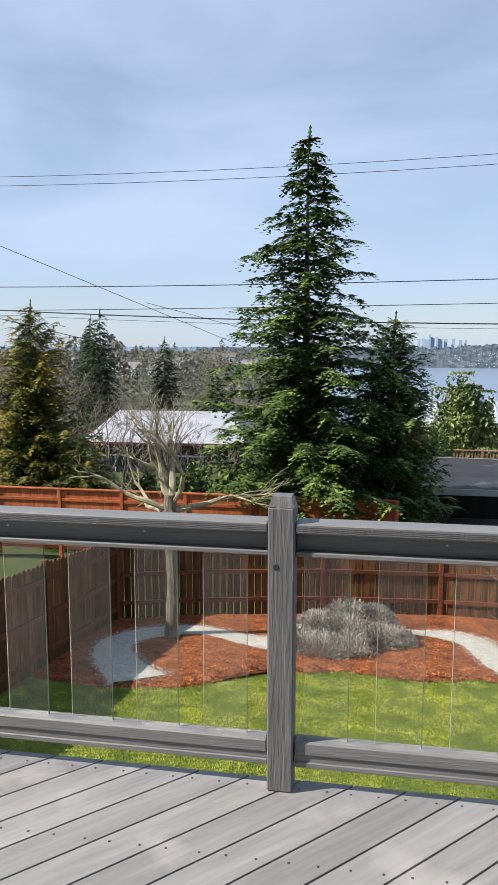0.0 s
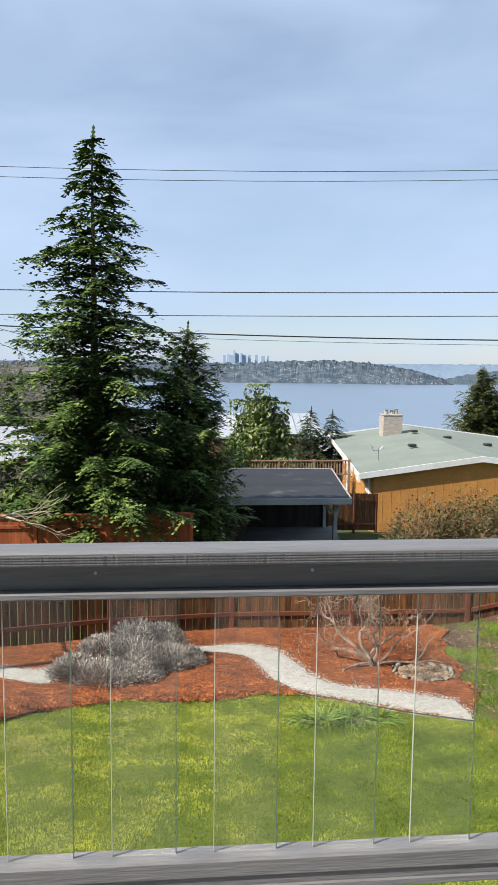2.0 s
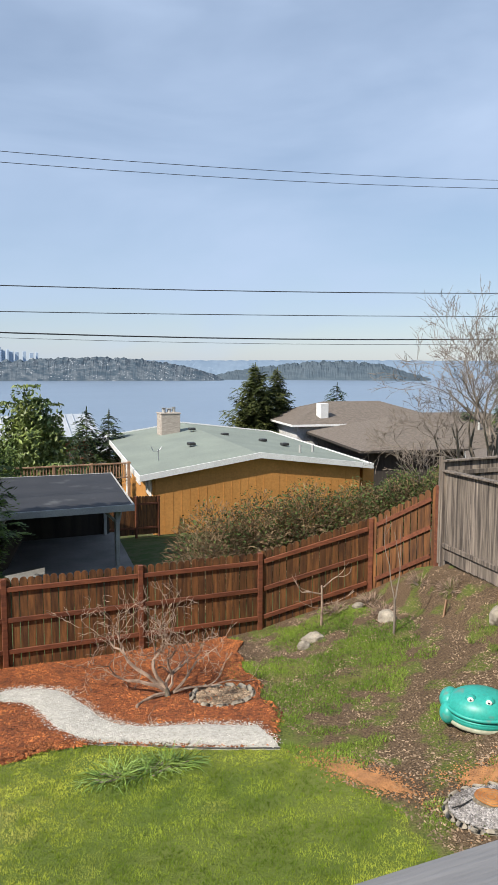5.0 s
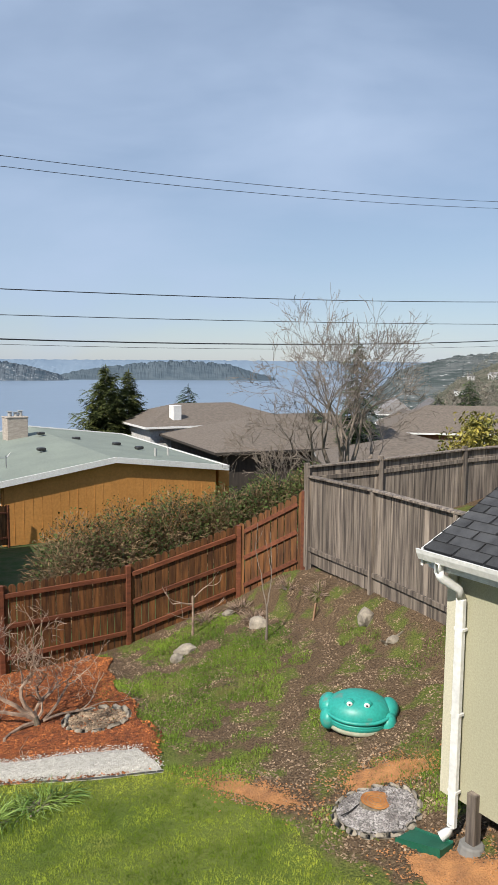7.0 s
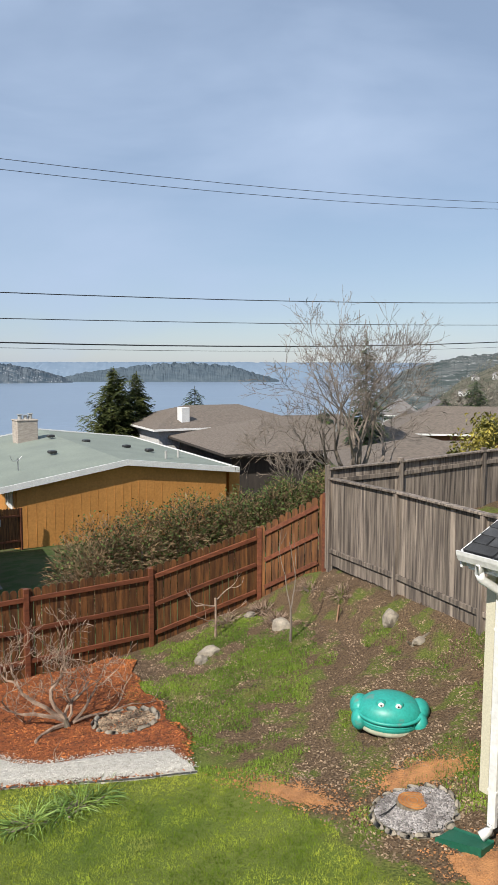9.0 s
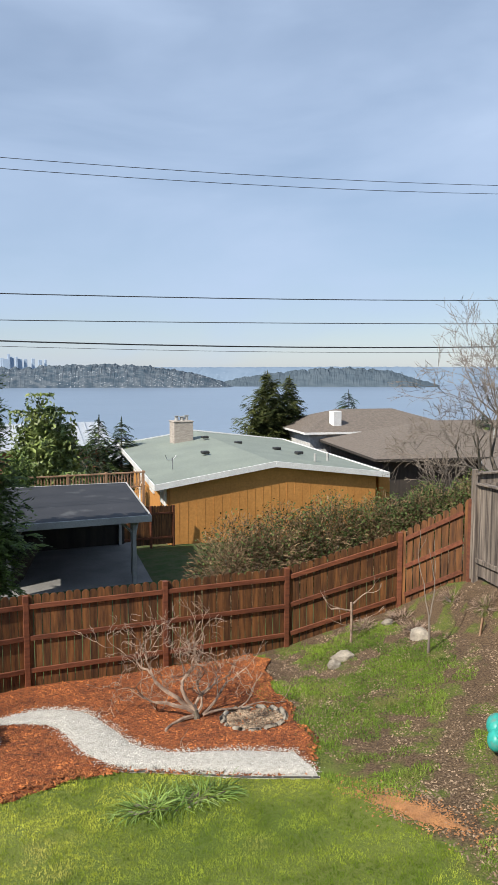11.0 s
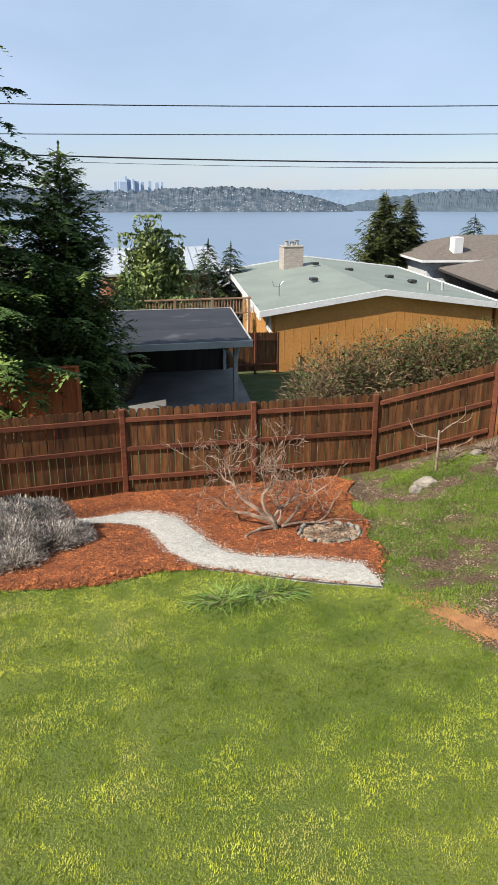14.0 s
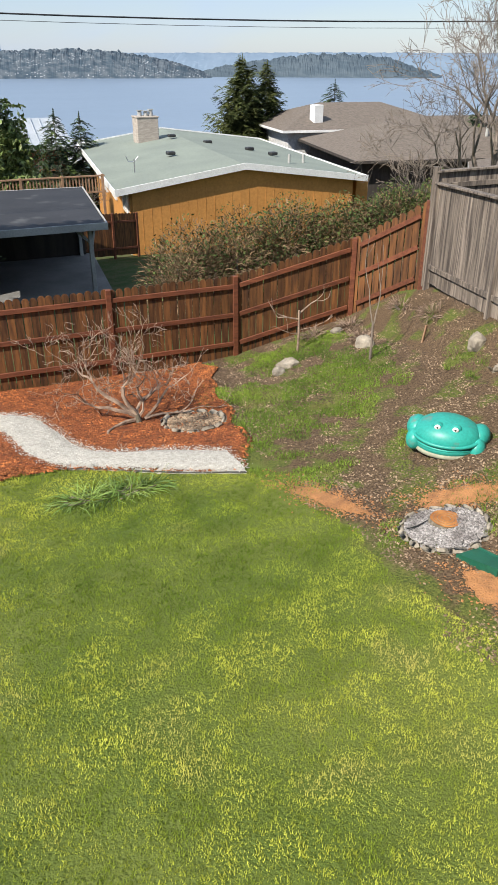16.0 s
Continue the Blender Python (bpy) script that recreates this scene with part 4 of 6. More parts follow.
def conifer(name, base, height, radius, seed, mats, label, boughs=300, power=0.62, lift=0.3, droop=0.3, start=0.06, spr=0.5, tipshare=0.3, fill=1.0, fan=0.0):
    """A tapered trunk with irregular boughs of many small drooping sprays; lift: how far the boughs rise outward."""
    rnd = random.Random(seed)
    th = thing(name, base, label, "tree")
    bx, by, bz = base
    r0 = max(0.08, height * 0.017)
    part("trunk", Geo().tube([(bx, by, bz - 0.3 + (height + 0.2) * t) for t in (0, 0.25, 0.5, 0.75, 1.0)], [r0, r0 * 0.8, r0 * 0.55, r0 * 0.3, 0.012], 8), "bark", th)
    a, b, limbs = Geo(), Geo(), Geo()
    for lv in range(boughs):
        t = start + (0.985 - start) * (1 - (1 - (lv + rnd.random()) / boughs) ** 0.75)
        ang = lv * 2.39996 + rnd.uniform(-0.5, 0.5)
        rr = max(0.16, radius * (1 - t) ** power * min(1, 0.6 + (t - start) * 5)) * rnd.choice((0.5, 0.7, 0.85, 0.95, 1.0, 1.1, 1.3))
        d = Vector((math.cos(ang), math.sin(ang), 0))
        side = Vector((-d.y, d.x, 0))
        o = Vector((bx, by, bz + height * t))
        n = max(3, int(rr / (spr * 0.36) * fill))
        lf_, dr_ = lift * rnd.uniform(0.6, 1.4), droop * rnd.uniform(0.6, 1.4)
        path = [o]
        for i in range(1, n + 1):
            f = i / n
            q = o + d * rr * f + Vector((0, 0, rr * (lf_ * f - dr_ * f * f)))
            path.append(q)
            for sg in (-1, 1):
                dd = (d * rnd.uniform(0.5, 1.0) + side * sg * rnd.uniform(0.4, 1.0) + Vector((0, 0, rnd.uniform(-0.45, 0.2)))).normalized()
                L = spr * rnd.uniform(0.6, 1.25) * (1.1 - 0.45 * f) * min(1, 0.4 + rr / 1.6)
                if fan:
                    L = max(0.28, fan * rr * (1.05 - 0.85 * f) * rnd.uniform(0.7, 1.15))
                    dd = (d * 0.9 + side * sg * rnd.uniform(0.6, 0.95) + Vector((0, 0, rnd.uniform(-0.35, 0.02)))).normalized()
                    spray(b if rnd.random() < tipshare else a, q, dd, Vector((0, 0, 1)), L, 0.10 + 0.14 * L, rnd.uniform(0.25, 0.6), max(4, int(L / 0.11)), rnd)
                    L = 0.45
                    dd = (side * sg + d * rnd.uniform(-0.4, 0.5) + Vector((0, 0, rnd.uniform(-0.6, 0.3)))).normalized()
                spray(b if (f > 0.45 and rnd.random() < tipshare * 2) else a, q, dd, Vector((0, 0, 1)), L, L * 0.4, rnd.uniform(0.2, 0.8), 4, rnd)
        spray(b if rnd.random() < tipshare * 2 else a, path[-1] - d * spr * 0.2, (path[-1] - path[-2]).normalized() + Vector((0, 0, 0.15)), Vector((0, 0, 1)), spr * 0.9 * min(1, 0.4 + rr), spr * 0.24 * min(1, 0.4 + rr), 0.5, 5, rnd)
        limbs.tube([path[0], path[len(path) // 2], path[-1]], [0.03 * (1 - t) + 0.008, 0.014, 0.004], 3, False)
    top = Vector((bx, by, bz + height))
    spray(a, top - Vector((0, 0, 0.6)), Vector((0.06, 0.05, 1)), Vector((0, 1, 0)), 0.75, 0.13, 0, 6, rnd)
    tagged(part("branch_frame", limbs, "bark", th), kind="stuff")
    tagged(part("crown", a, mats[0], th), kind="stuff")
    tagged(part("new_growth", b, mats[1], th, "lighter green new growth"), kind="stuff")
    return th


conifer("fir_tree", (-1.88, 21.4, -5.1), 12.6, 3.35, 11, ("fir", "fir_tip"), "tall dark green fir with drooping branch tips", 215, 0.74, 0.36, 0.34, 0.12, 0.62, 0.24, 1.0, 0.40)
conifer("cypress_tree", (0.66, 23.6, -5.6), 8.1, 1.75, 12, ("cypress", "fir_tip"), "dark green feathery cypress beside the fir", 460, 0.58, 0.9, 0.4, 0.06, 0.55, 0.15)
conifer("golden_cypress", (-11.7, 24.0, -5.6), 8.6, 2.3, 13, ("cypress", "gold"), "golden green cypress behind the red fence", 330, 0.62, 0.8, 0.4, 0.06, 0.55, 0.6)
conifer("golden_cypress", (-9.6, 23.2, -5.4), 3.9, 1.6, 14, ("cypress", "gold"), "low golden green cypress by the fence", 160, 0.5, 0.5, 0.4, 0.06, 0.5, 0.25)
for k, (x, y, z, h, r) in enumerate(((-23.2, 60, -9, 13.8, 2.3), (-26.5, 66, -9, 13.4, 2.6), (-31, 62, -9, 12.8, 2.8), (-29, 72, -9, 13.2, 2.6), (-35, 70, -9, 13.6, 2.8), (-20.5, 70, -9, 11.5, 2.2))):
    conifer("dark_fir", (x, y, z), h, r, 15 + k, ("dark_tree", "dark_tree"), "tall dark fir on the hillside", 130, 0.72, 0.15, 0.3, 0.08, 1.1)
conifer("dark_fir", (-13.6, 62, -8.0), 7.4, 2.0, 24, ("dark_tree", "cypress"), "dark rounded conifer behind a pale roof", 130, 0.5, 0.5, 0.4, 0.05, 0.9)
conifer("lake_conifer", (24.6, 58, -9.0), 10.3, 3.1, 25, ("olive_tree", "olive_tree"), "broad olive green conifer behind the ochre house", 460, 0.85, 0.9, 0.4, 0.04, 0.9)
conifer("lake_conifer", (26.9, 58.6, -9.0), 9.9, 2.4, 26, ("olive_tree", "olive_tree"), "broad olive green conifer behind the ochre house", 400, 0.85, 0.9, 0.4, 0.04, 0.9)
for k, (x, y, z, h, r) in enumerate(((42, 75, -9.5, 8.6, 2.6), (9.2, 50, -9, 7.4, 1.7), (10.8, 50.6, -9, 7.2, 1.8), (33.5, 42, -8, 6.6, 1.4), (33.2, 37.5, -6.5, 10.0, 1.5), (70, 58, -9, 9.0, 2.8), (66.5, 59.5, -9, 7.0, 2.0))):
    conifer("small_conifer", (x, y, z), h, r, 40 + k, ("dark_tree", "cypress"), "small dark conifer among the lakeside roofs", 170, 0.6, 0.25, 0.35, 0.06, 0.75, 0.15)


def leafy(name, base, size, seed, mat, label, n=2600, leaf=0.09, stems=7, up=0.5, category="shrub"):
    """A bush: forked stems under a crown of small separate leaves with gaps."""
    rnd = random.Random(seed)
    th = thing(name, base, label, category)
    b, g, st = Vector(base), Geo(), Geo()
    cl = []
    for k in range(60):
        a, e, r = rnd.uniform(0, 6.283), rnd.uniform(-0.2, 1.45), rnd.uniform(0.55, 1.0)
        c = Vector((math.cos(a) * math.cos(e) * size[0] * r, math.sin(a) * math.cos(e) * size[1] * r, size[2] * (up + (1 - up) * r * math.sin(e))))
        cl.append((c, rnd.uniform(0.22, 0.42)))
    for k in range(stems):
        c = cl[k][0]
        st.tube([b + Vector((rnd.uniform(-0.1, 0.1), rnd.uniform(-0.1, 0.1), -0.15)), b + c * 0.5 + Vector((0, 0, 0.1)), b + c], [0.05 * size[2] ** 0.5, 0.03, 0.008], 5)
    for k in range(n):
        c, s = cl[rnd.randrange(len(cl))]
        v = Vector([max(-1.3, min(1.3, rnd.gauss(0, 1))) for _ in range(3)])
        q = b + c + Vector((v.x * size[0], v.y * size[1], v.z * size[2] * 0.8)) * s * 0.5
        if q.z < b.z + 0.02:
            continue
        R = Euler((rnd.uniform(-1.2, 1.2), rnd.uniform(-1.2, 1.2), rnd.uniform(0, 6.3))).to_matrix()
        L = leaf * rnd.uniform(0.6, 1.4)
        g.add([tuple(q + R @ Vector(p)) for p in ((-L, 0, 0), (0, -L * 0.4, L * 0.1), (L, 0, 0), (0, L * 0.4, L * 0.1))], [(0, 1, 2, 3)])
    part("stem_frame", st, "bark", th)
    tagged(part("foliage", g, mat, th), kind="stuff")
    return th


leafy("holly_tree", (4.95, 40, -8.5), (2.3, 1.9, 7.6), 31, "holly", "tall bushy evergreen with bright green leaves", 30000, 0.14, 8, 0.3, "tree")
for k, (x, y, h) in enumerate(((-6.2, 24.5, 1.9), (-4.6, 23.5, 2.2), (-3.4, 25.0, 2.6), (-8.0, 25.0, 1.5), (2.9, 34.8, 2.2))):
    leafy("evergreen_shrub", (x, y, -5.6), (1.0, 0.9, h + 0.9), 90 + k, "cypress", "dark evergreen shrub behind the cedar fence", 2400, 0.10, 6, 0.4)
leafy("yellow_bush", (26.5, 22.5, -3.6), (2.1, 1.6, 2.8), 32, "yellowbush", "yellow-green rounded bush beyond the grey fence", 3000, 0.11)


def strands(name, base, size, seed, mat, label, n, length, wdt, category="shrub", droop=0.0, kinds=((0, 0, 0, 1),), leafmat=None, leaves=0):
    """A shrub of many thin stems fanning out of one or more cushions."""
    rnd = random.Random(seed)
    th = thing(name, base, label, category)
    g, lf, b = Geo(), Geo(), Vector(base)
    for k in range(n):
        ox, oy, oz, sc = kinds[rnd.randrange(len(kinds))]
        a, e = rnd.uniform(0, 6.283), math.acos(rnd.uniform(0.0, 1.0))
        d = Vector((math.cos(a) * math.sin(e), math.sin(a) * math.sin(e), math.cos(e)))
        o = b + Vector((ox, oy, oz)) + Vector((d.x * size[0], d.y * size[1], d.z * size[2])) * rnd.uniform(0.35, 0.95) * sc
        d2 = (d + Vector((rnd.uniform(-0.5, 0.5), rnd.uniform(-0.5, 0.5), rnd.uniform(-0.1, 0.7) - droop))).normalized()
        L, w = length * rnd.uniform(0.5, 1.3), wdt * rnd.uniform(0.7, 1.3)
        s = d2.cross(Vector((rnd.uniform(-1, 1), rnd.uniform(-1, 1), rnd.uniform(-1, 1)))).normalized() * w
        m = o + d2 * L * 0.55 + Vector((0, 0, -droop * L * 0.1))
        e2 = o + d2 * L + Vector((0, 0, -droop * L * 0.5))
        g.add([tuple(o - s), tuple(o + s), tuple(m + s), tuple(m - s), tuple(e2)], [(0, 1, 2, 3), (3, 2, 4)])
    for k in range(leaves):
        ox, oy, oz, sc = kinds[rnd.randrange(len(kinds))]
        a, e = rnd.uniform(0, 6.283), math.acos(rnd.uniform(0.0, 1.0))
        d = Vector((math.cos(a) * math.sin(e), math.sin(a) * math.sin(e), math.cos(e)))
        q = b + Vector((ox, oy, oz)) + Vector((d.x * size[0], d.y * size[1], d.z * size[2])) * rnd.uniform(0.75, 1.02) * sc
        R = Euler((rnd.uniform(-1, 1), rnd.uniform(-1, 1), rnd.uniform(0, 6.3))).to_matrix()
        L = 0.032 * rnd.uniform(0.6, 1.5)
        lf.add([tuple(q + R @ Vector(p)) for p in ((-L, 0, 0), (0, -L * 0.6, 0), (L, 0, 0), (0, L * 0.6, 0))], [(0, 1, 2, 3)])
    core = Geo()
    for ox, oy, oz, sc in kinds:
        for k in range(9):
            a, e = rnd.uniform(0, 6.283), rnd.uniform(0.1, 1.3)
            core.tube([b + Vector((ox * 0.6, oy * 0.6, -0.05)), b + Vector((ox + math.cos(a) * size[0] * 0.5 * sc, oy + math.sin(a) * size[1] * 0.5 * sc, oz + size[2] * 0.6 * sc * math.sin(e)))], [0.02, 0.008], 4)
    part("stem_frame", core, "greytwig", th)
    tagged(part("foliage", g, mat, th), kind="stuff")
    if leaves:
        tagged(part("leafage", lf, leafmat, th), kind="stuff")
    return th


gz = ground_z(-0.3, 12.4)
strands("lavender_bush", (-0.3, 12.4, gz + 0.03), (0.55, 0.50, 0.46), 41, "lav", "grey dormant lavender mound in the mulch", 56000, 0.055, 0.0042, kinds=((-0.85, -0.2, 0.0, 0.9), (-0.35, -0.5, 0.0, 1.0), (0.1, -0.42, 0.02, 0.95), (-0.45, 0.25, 0.12, 0.95), (0.05, 0.55, 0.22, 1.0), (0.5, 0.62, 0.2, 0.85), (0.55, 0.1, 0.0, 0.95), (0.85, 0.25, -0.02, 0.8), (0.1, 0.05, 0.14, 0.95)))
hedge_spots = [(6.6, 18.2, -3.7), (7.9, 18.5, -3.6), (9.3, 18.6, -3.45), (10.8, 18.6, -3.3), (12.3, 18.6, -3.1), (13.7, 18.4, -2.9)]
for k, (x, y, z) in enumerate(hedge_spots):
    strands("bramble_thicket", (x, y, z - 0.6), (1.2, 1.05, 2.6 if k < 3 else 2.35), 50 + k, "bramble", "tangled dry bramble thicket with sparse green leaves", 15000, 0.17, 0.0065, "thicket", 0.5, ((0, 0, 0, 1.0), (0.5, 0.3, 0, 0.9), (-0.4, -0.2, 0, 0.92)), "bramble_leaf", 2500 + 1600 * k)
strands("daffodil_clump", (2.75, 9.95, ground_z(2.75, 9.95)), (0.62, 0.26, 0.12), 61, "clump", "clump of long flopped green leaves in the lawn", 620, 0.34, 0.0045, "plant", 0.7, ((0, 0, 0, 1), (0.3, 0.05, 0, 0.8), (-0.35, 0.05, 0, 0.8)))


for k, (x, y) in enumerate(((7.75, 14.35), (8.45, 14.1), (9.0, 13.3), (8.95, 12.3), (8.2, 13.3))):
    strands("dry_stalk_clump", (x, y, ground_z(x, y)), (0.26, 0.24, 0.10), 65 + k, "twig", "low tangle of pale dry stalks at the fence foot", 190, 0.22, 0.004, "plant", 0.3)


def grow(g, rnd, o, d, length, r, depth, spread, up, wig, thin, kids, ends, least=0.0035, leader=0.72):
    """A limb that bends as it grows and forks into thinner ones."""
    n = 4
    pts, rad = [Vector(o)], [r]
    for i in range(n):
        d = (d + Vector((rnd.uniform(-wig, wig), rnd.uniform(-wig, wig), rnd.uniform(-wig, wig) + up * 0.3))).normalized()
        pts.append(pts[-1] + d * length / n)
        rad.append(max(least, r * (1 - (1 - thin) * (i + 1) / n)))
    g.tube(pts, rad, 7 if r > 0.04 else (5 if r > 0.015 else 3), False)
    if depth <= 0:
        ends.append(pts[-1])
        return
    for k in range(kids[0] + (rnd.random() < kids[1])):
        t = rnd.choice((2, 3, 4, 4)) if k else 4
        ax = d.orthogonal().normalized()
        ax.rotate(Matrix.Rotation(rnd.uniform(0, 6.283), 3, d))
        nd = (d + ax * rnd.uniform(spread * 0.6, spread * 1.3) + Vector((0, 0, up * rnd.uniform(0, 0.5)))).normalized()
        grow(g, rnd, pts[t], nd, length * leader * rnd.uniform(0.75, 1.2), rad[t] * rnd.uniform(0.55, 0.8), depth - 1, spread, up, wig, thin, kids, ends, least, leader)


def bare(name, base, label, seed, limbs, mat, trunkmat=None, trunk=None, category="tree"):
    """A leafless tree: a trunk and limbs that fork into twigs. limbs: (start, direction, length, radius, depth, spread, up, wiggle, kids, leader)."""
    rnd = random.Random(seed)
    th = thing(name, base, label, category)
    if trunk:
        part("trunk", Geo().tube([Vector(base) + Vector(p) for p, _ in trunk], [r for _, r in trunk], 10), trunkmat or mat, th)
    for o, d, length, r, depth, spread, up, wig, kids, leader in limbs:
        g, ends = Geo(), []
        grow(g, rnd, Vector(base) + Vector(o), Vector(d).normalized(), length, r, depth, spread, up, wig, 0.72, kids, ends, max(0.0042, abs(base[1]) * 0.00034) if base[1] < 20 else 0.0062, leader)
        part("limb", g, mat, th)
    return th


TB = (-3.38, 12.35, ground_z(-3.38, 12.35))
bare("fruit_tree", TB, "pruned bare fruit tree with pale lichen-covered limbs", 71, [
    ((0.0, 0, 2.55), (-0.5, 0.1, 1.0), 0.75, 0.075, 4, 0.75, 0.15, 0.2, (2, 0.5), 0.72),
    ((0.02, 0, 2.6), (0.25, 0.2, 1.0), 0.7, 0.07, 4, 0.75, 0.2, 0.2, (2, 0.5), 0.72),
    ((0.0, 0, 2.35), (-1, -0.2, 0.35), 0.85, 0.055, 4, 0.6, 0.08, 0.22, (2, 0.4), 0.72),
    ((0.0, 0, 2.3), (1, 0.1, 0.25), 0.95, 0.06, 4, 0.55, 0.08, 0.22, (2, 0.4), 0.74),
    ((0.0, 0, 2.45), (0.6, -0.5, 0.5), 0.75, 0.05, 4, 0.6, 0.1, 0.22, (2, 0.4), 0.72),
    ((0.0, 0, 2.2), (-0.7, 0.5, 0.25), 0.8, 0.045, 4, 0.6, 0.05, 0.22, (2, 0.4), 0.72)],
    "lichen", "bark", [((-0.02, 0, -0.15), 0.15), ((0, 0, 0.25), 0.115), ((0.03, 0, 1.0), 0.10), ((-0.01, 0, 1.8), 0.10), ((0, 0, 2.3), 0.125), ((0.0, 0, 2.62), 0.10)])
FB = (3.70, 12.35, ground_z(3.70, 12.35) + 0.02)
bare("fig_shrub", FB, "low spreading bare fig shrub with crooked pale branches", 72, [
    ((0, 0, 0.08), (-0.3, 0.3, 1.0), 0.56, 0.036, 5, 0.95, 0.22, 0.55, (2, 0.6), 0.74),
    ((0, 0, 0.08), (-1.0, 0.1, 0.6), 0.78, 0.036, 5, 0.95, 0.24, 0.55, (2, 0.55), 0.75),
    ((0, 0, 0.08), (0.3, 0.1, 1.0), 0.52, 0.028, 5, 0.95, 0.22, 0.55, (2, 0.5), 0.73),
    ((0, 0, 0.06), (-1.0, -0.25, 0.08), 0.8, 0.03, 4, 0.8, 0.16, 0.55, (2, 0.4), 0.78),
    ((0.1, 0, 0.05), (0.85, 0.1, 0.30), 0.55, 0.026, 3, 0.45, 0.14, 0.22, (1, 0.7), 0.82),
    ((0.1, 0, 0.05), (0.8, 0.3, 0.45), 0.60, 0.024, 3, 0.42, 0.14, 0.22, (1, 0.7), 0.82),
    ((0, 0, 0.08), (-0.8, 0.5, 0.85), 0.72, 0.032, 5, 0.95, 0.24, 0.55, (2, 0.55), 0.74),
    ((0, 0, 0.08), (0.5, 0.7, 0.8), 0.55, 0.026, 5, 0.95, 0.2, 0.55, (2, 0.4), 0.74)],
    "twig", "bark", [((0, 0, -0.1), 0.06), ((0.0, 0, 0.05), 0.05), ((-0.02, 0.01, 0.14), 0.036)], "shrub")
SB = (7.2, 13.9, ground_z(7.2, 13.9))
bare("sapling", SB, "young bare espalier sapling by the fence", 73, [
    ((0, 0, 0.62), (-1, 0.05, 0.12), 0.42, 0.016, 2, 0.6, 0.3, 0.25, (1, 0.7), 0.6),
    ((0, 0, 0.72), (1, 0.0, 0.1), 0.42, 0.016, 2, 0.6, 0.35, 0.25, (1, 0.7), 0.6),
    ((0, 0, 0.4), (0.9, 0.1, 0.2), 0.35, 0.010, 2, 0.6, 0.2, 0.2, (1, 0.5), 0.6),
    ((0, 0, 0.35), (-0.9, 0.1, 0.2), 0.3, 0.010, 2, 0.6, 0.2, 0.2, (1, 0.5), 0.6)],
    "twig", "twig", [((0, 0, -0.1), 0.026), ((0.01, 0, 0.4), 0.022), ((0, 0, 0.78), 0.02)])
SB = (7.72, 12.25, ground_z(7.72, 12.25))
bare("sapling", SB, "thin upright bare sapling on the bank", 74, [
    ((0, 0, 0.55), (0.15, 0, 1), 0.55, 0.014, 2, 0.45, 0.5, 0.12, (1, 0.6), 0.8),
    ((0, 0, 0.6), (-0.3, 0, 1), 0.6, 0.012, 2, 0.45, 0.5, 0.12, (1, 0.6), 0.8)],
    "greytwig", "greytwig", [((0, 0, -0.1), 0.024), ((0.01, 0, 0.3), 0.02), ((0, 0, 0.62), 0.017)])
BT = (20.0, 24.0, -4.6)
dirs = [(math.cos(q * 0.78) * rr, math.sin(q * 0.78) * rr * 0.8, 1.0) for q, rr in zip(range(8), (0.85, 0.6, 0.4, 0.6, 0.85, 0.6, 0.35, 0.6))]
bare("bare_maple", BT, "large leafless maple with fine grey branches", 175, [
    ((0.05 * d[0], 0.05 * d[1], 0.9 + 0.07 * k), d, 2.0, 0.11, 7, 0.66, 0.06, 0.12, (2, 0.45), 0.76) for k, d in enumerate(dirs)] + [
    ((0, 0, 0.8), (-1.0, -0.2, 0.4), 1.6, 0.09, 5, 0.6, 0.1, 0.18, (2, 0.3), 0.76), ((0, 0, 0.8), (1.0, -0.2, 0.4), 1.6, 0.09, 5, 0.6, 0.1, 0.18, (2, 0.3), 0.76)],
    "greytwig", "bark", [((0, 0, -0.4), 0.30), ((0, 0, 0.6), 0.25), ((0.02, 0, 1.4), 0.20)])
for k, (x, y, z, L) in enumerate(((-9.0, 26.5, -5.4, 1.0), (-7.2, 27.5, -5.4, 1.1), (-5.6, 26.5, -5.4, 1.0), (-14.5, 29, -5.4, 1.2), (-11.0, 31, -5.4, 1.3), (-16.5, 36, -5.5, 1.7), (-13.2, 35, -5.5, 1.5), (-10.5, 36.5, -5.5, 1.5), (8.2, 44, -8.0, 1.3), (15.5, 22.0, -3.6, 0.7))):
    bare("bare_thicket", (x, y, z), "leafless grey-brown thicket tree beyond the fence", 80 + k, [
        ((0, 0, 0.5), (math.cos(q * 1.3) * 0.7, math.sin(q * 1.3) * 0.4, 1), L, 0.05 * L, 5, 0.5, 0.1, 0.18, (2, 0.25), 0.76) for q in range(5)],
        "greytwig", "bark", [((0, 0, -0.4), 0.12 * L), ((0, 0, 0.6), 0.09 * L)])

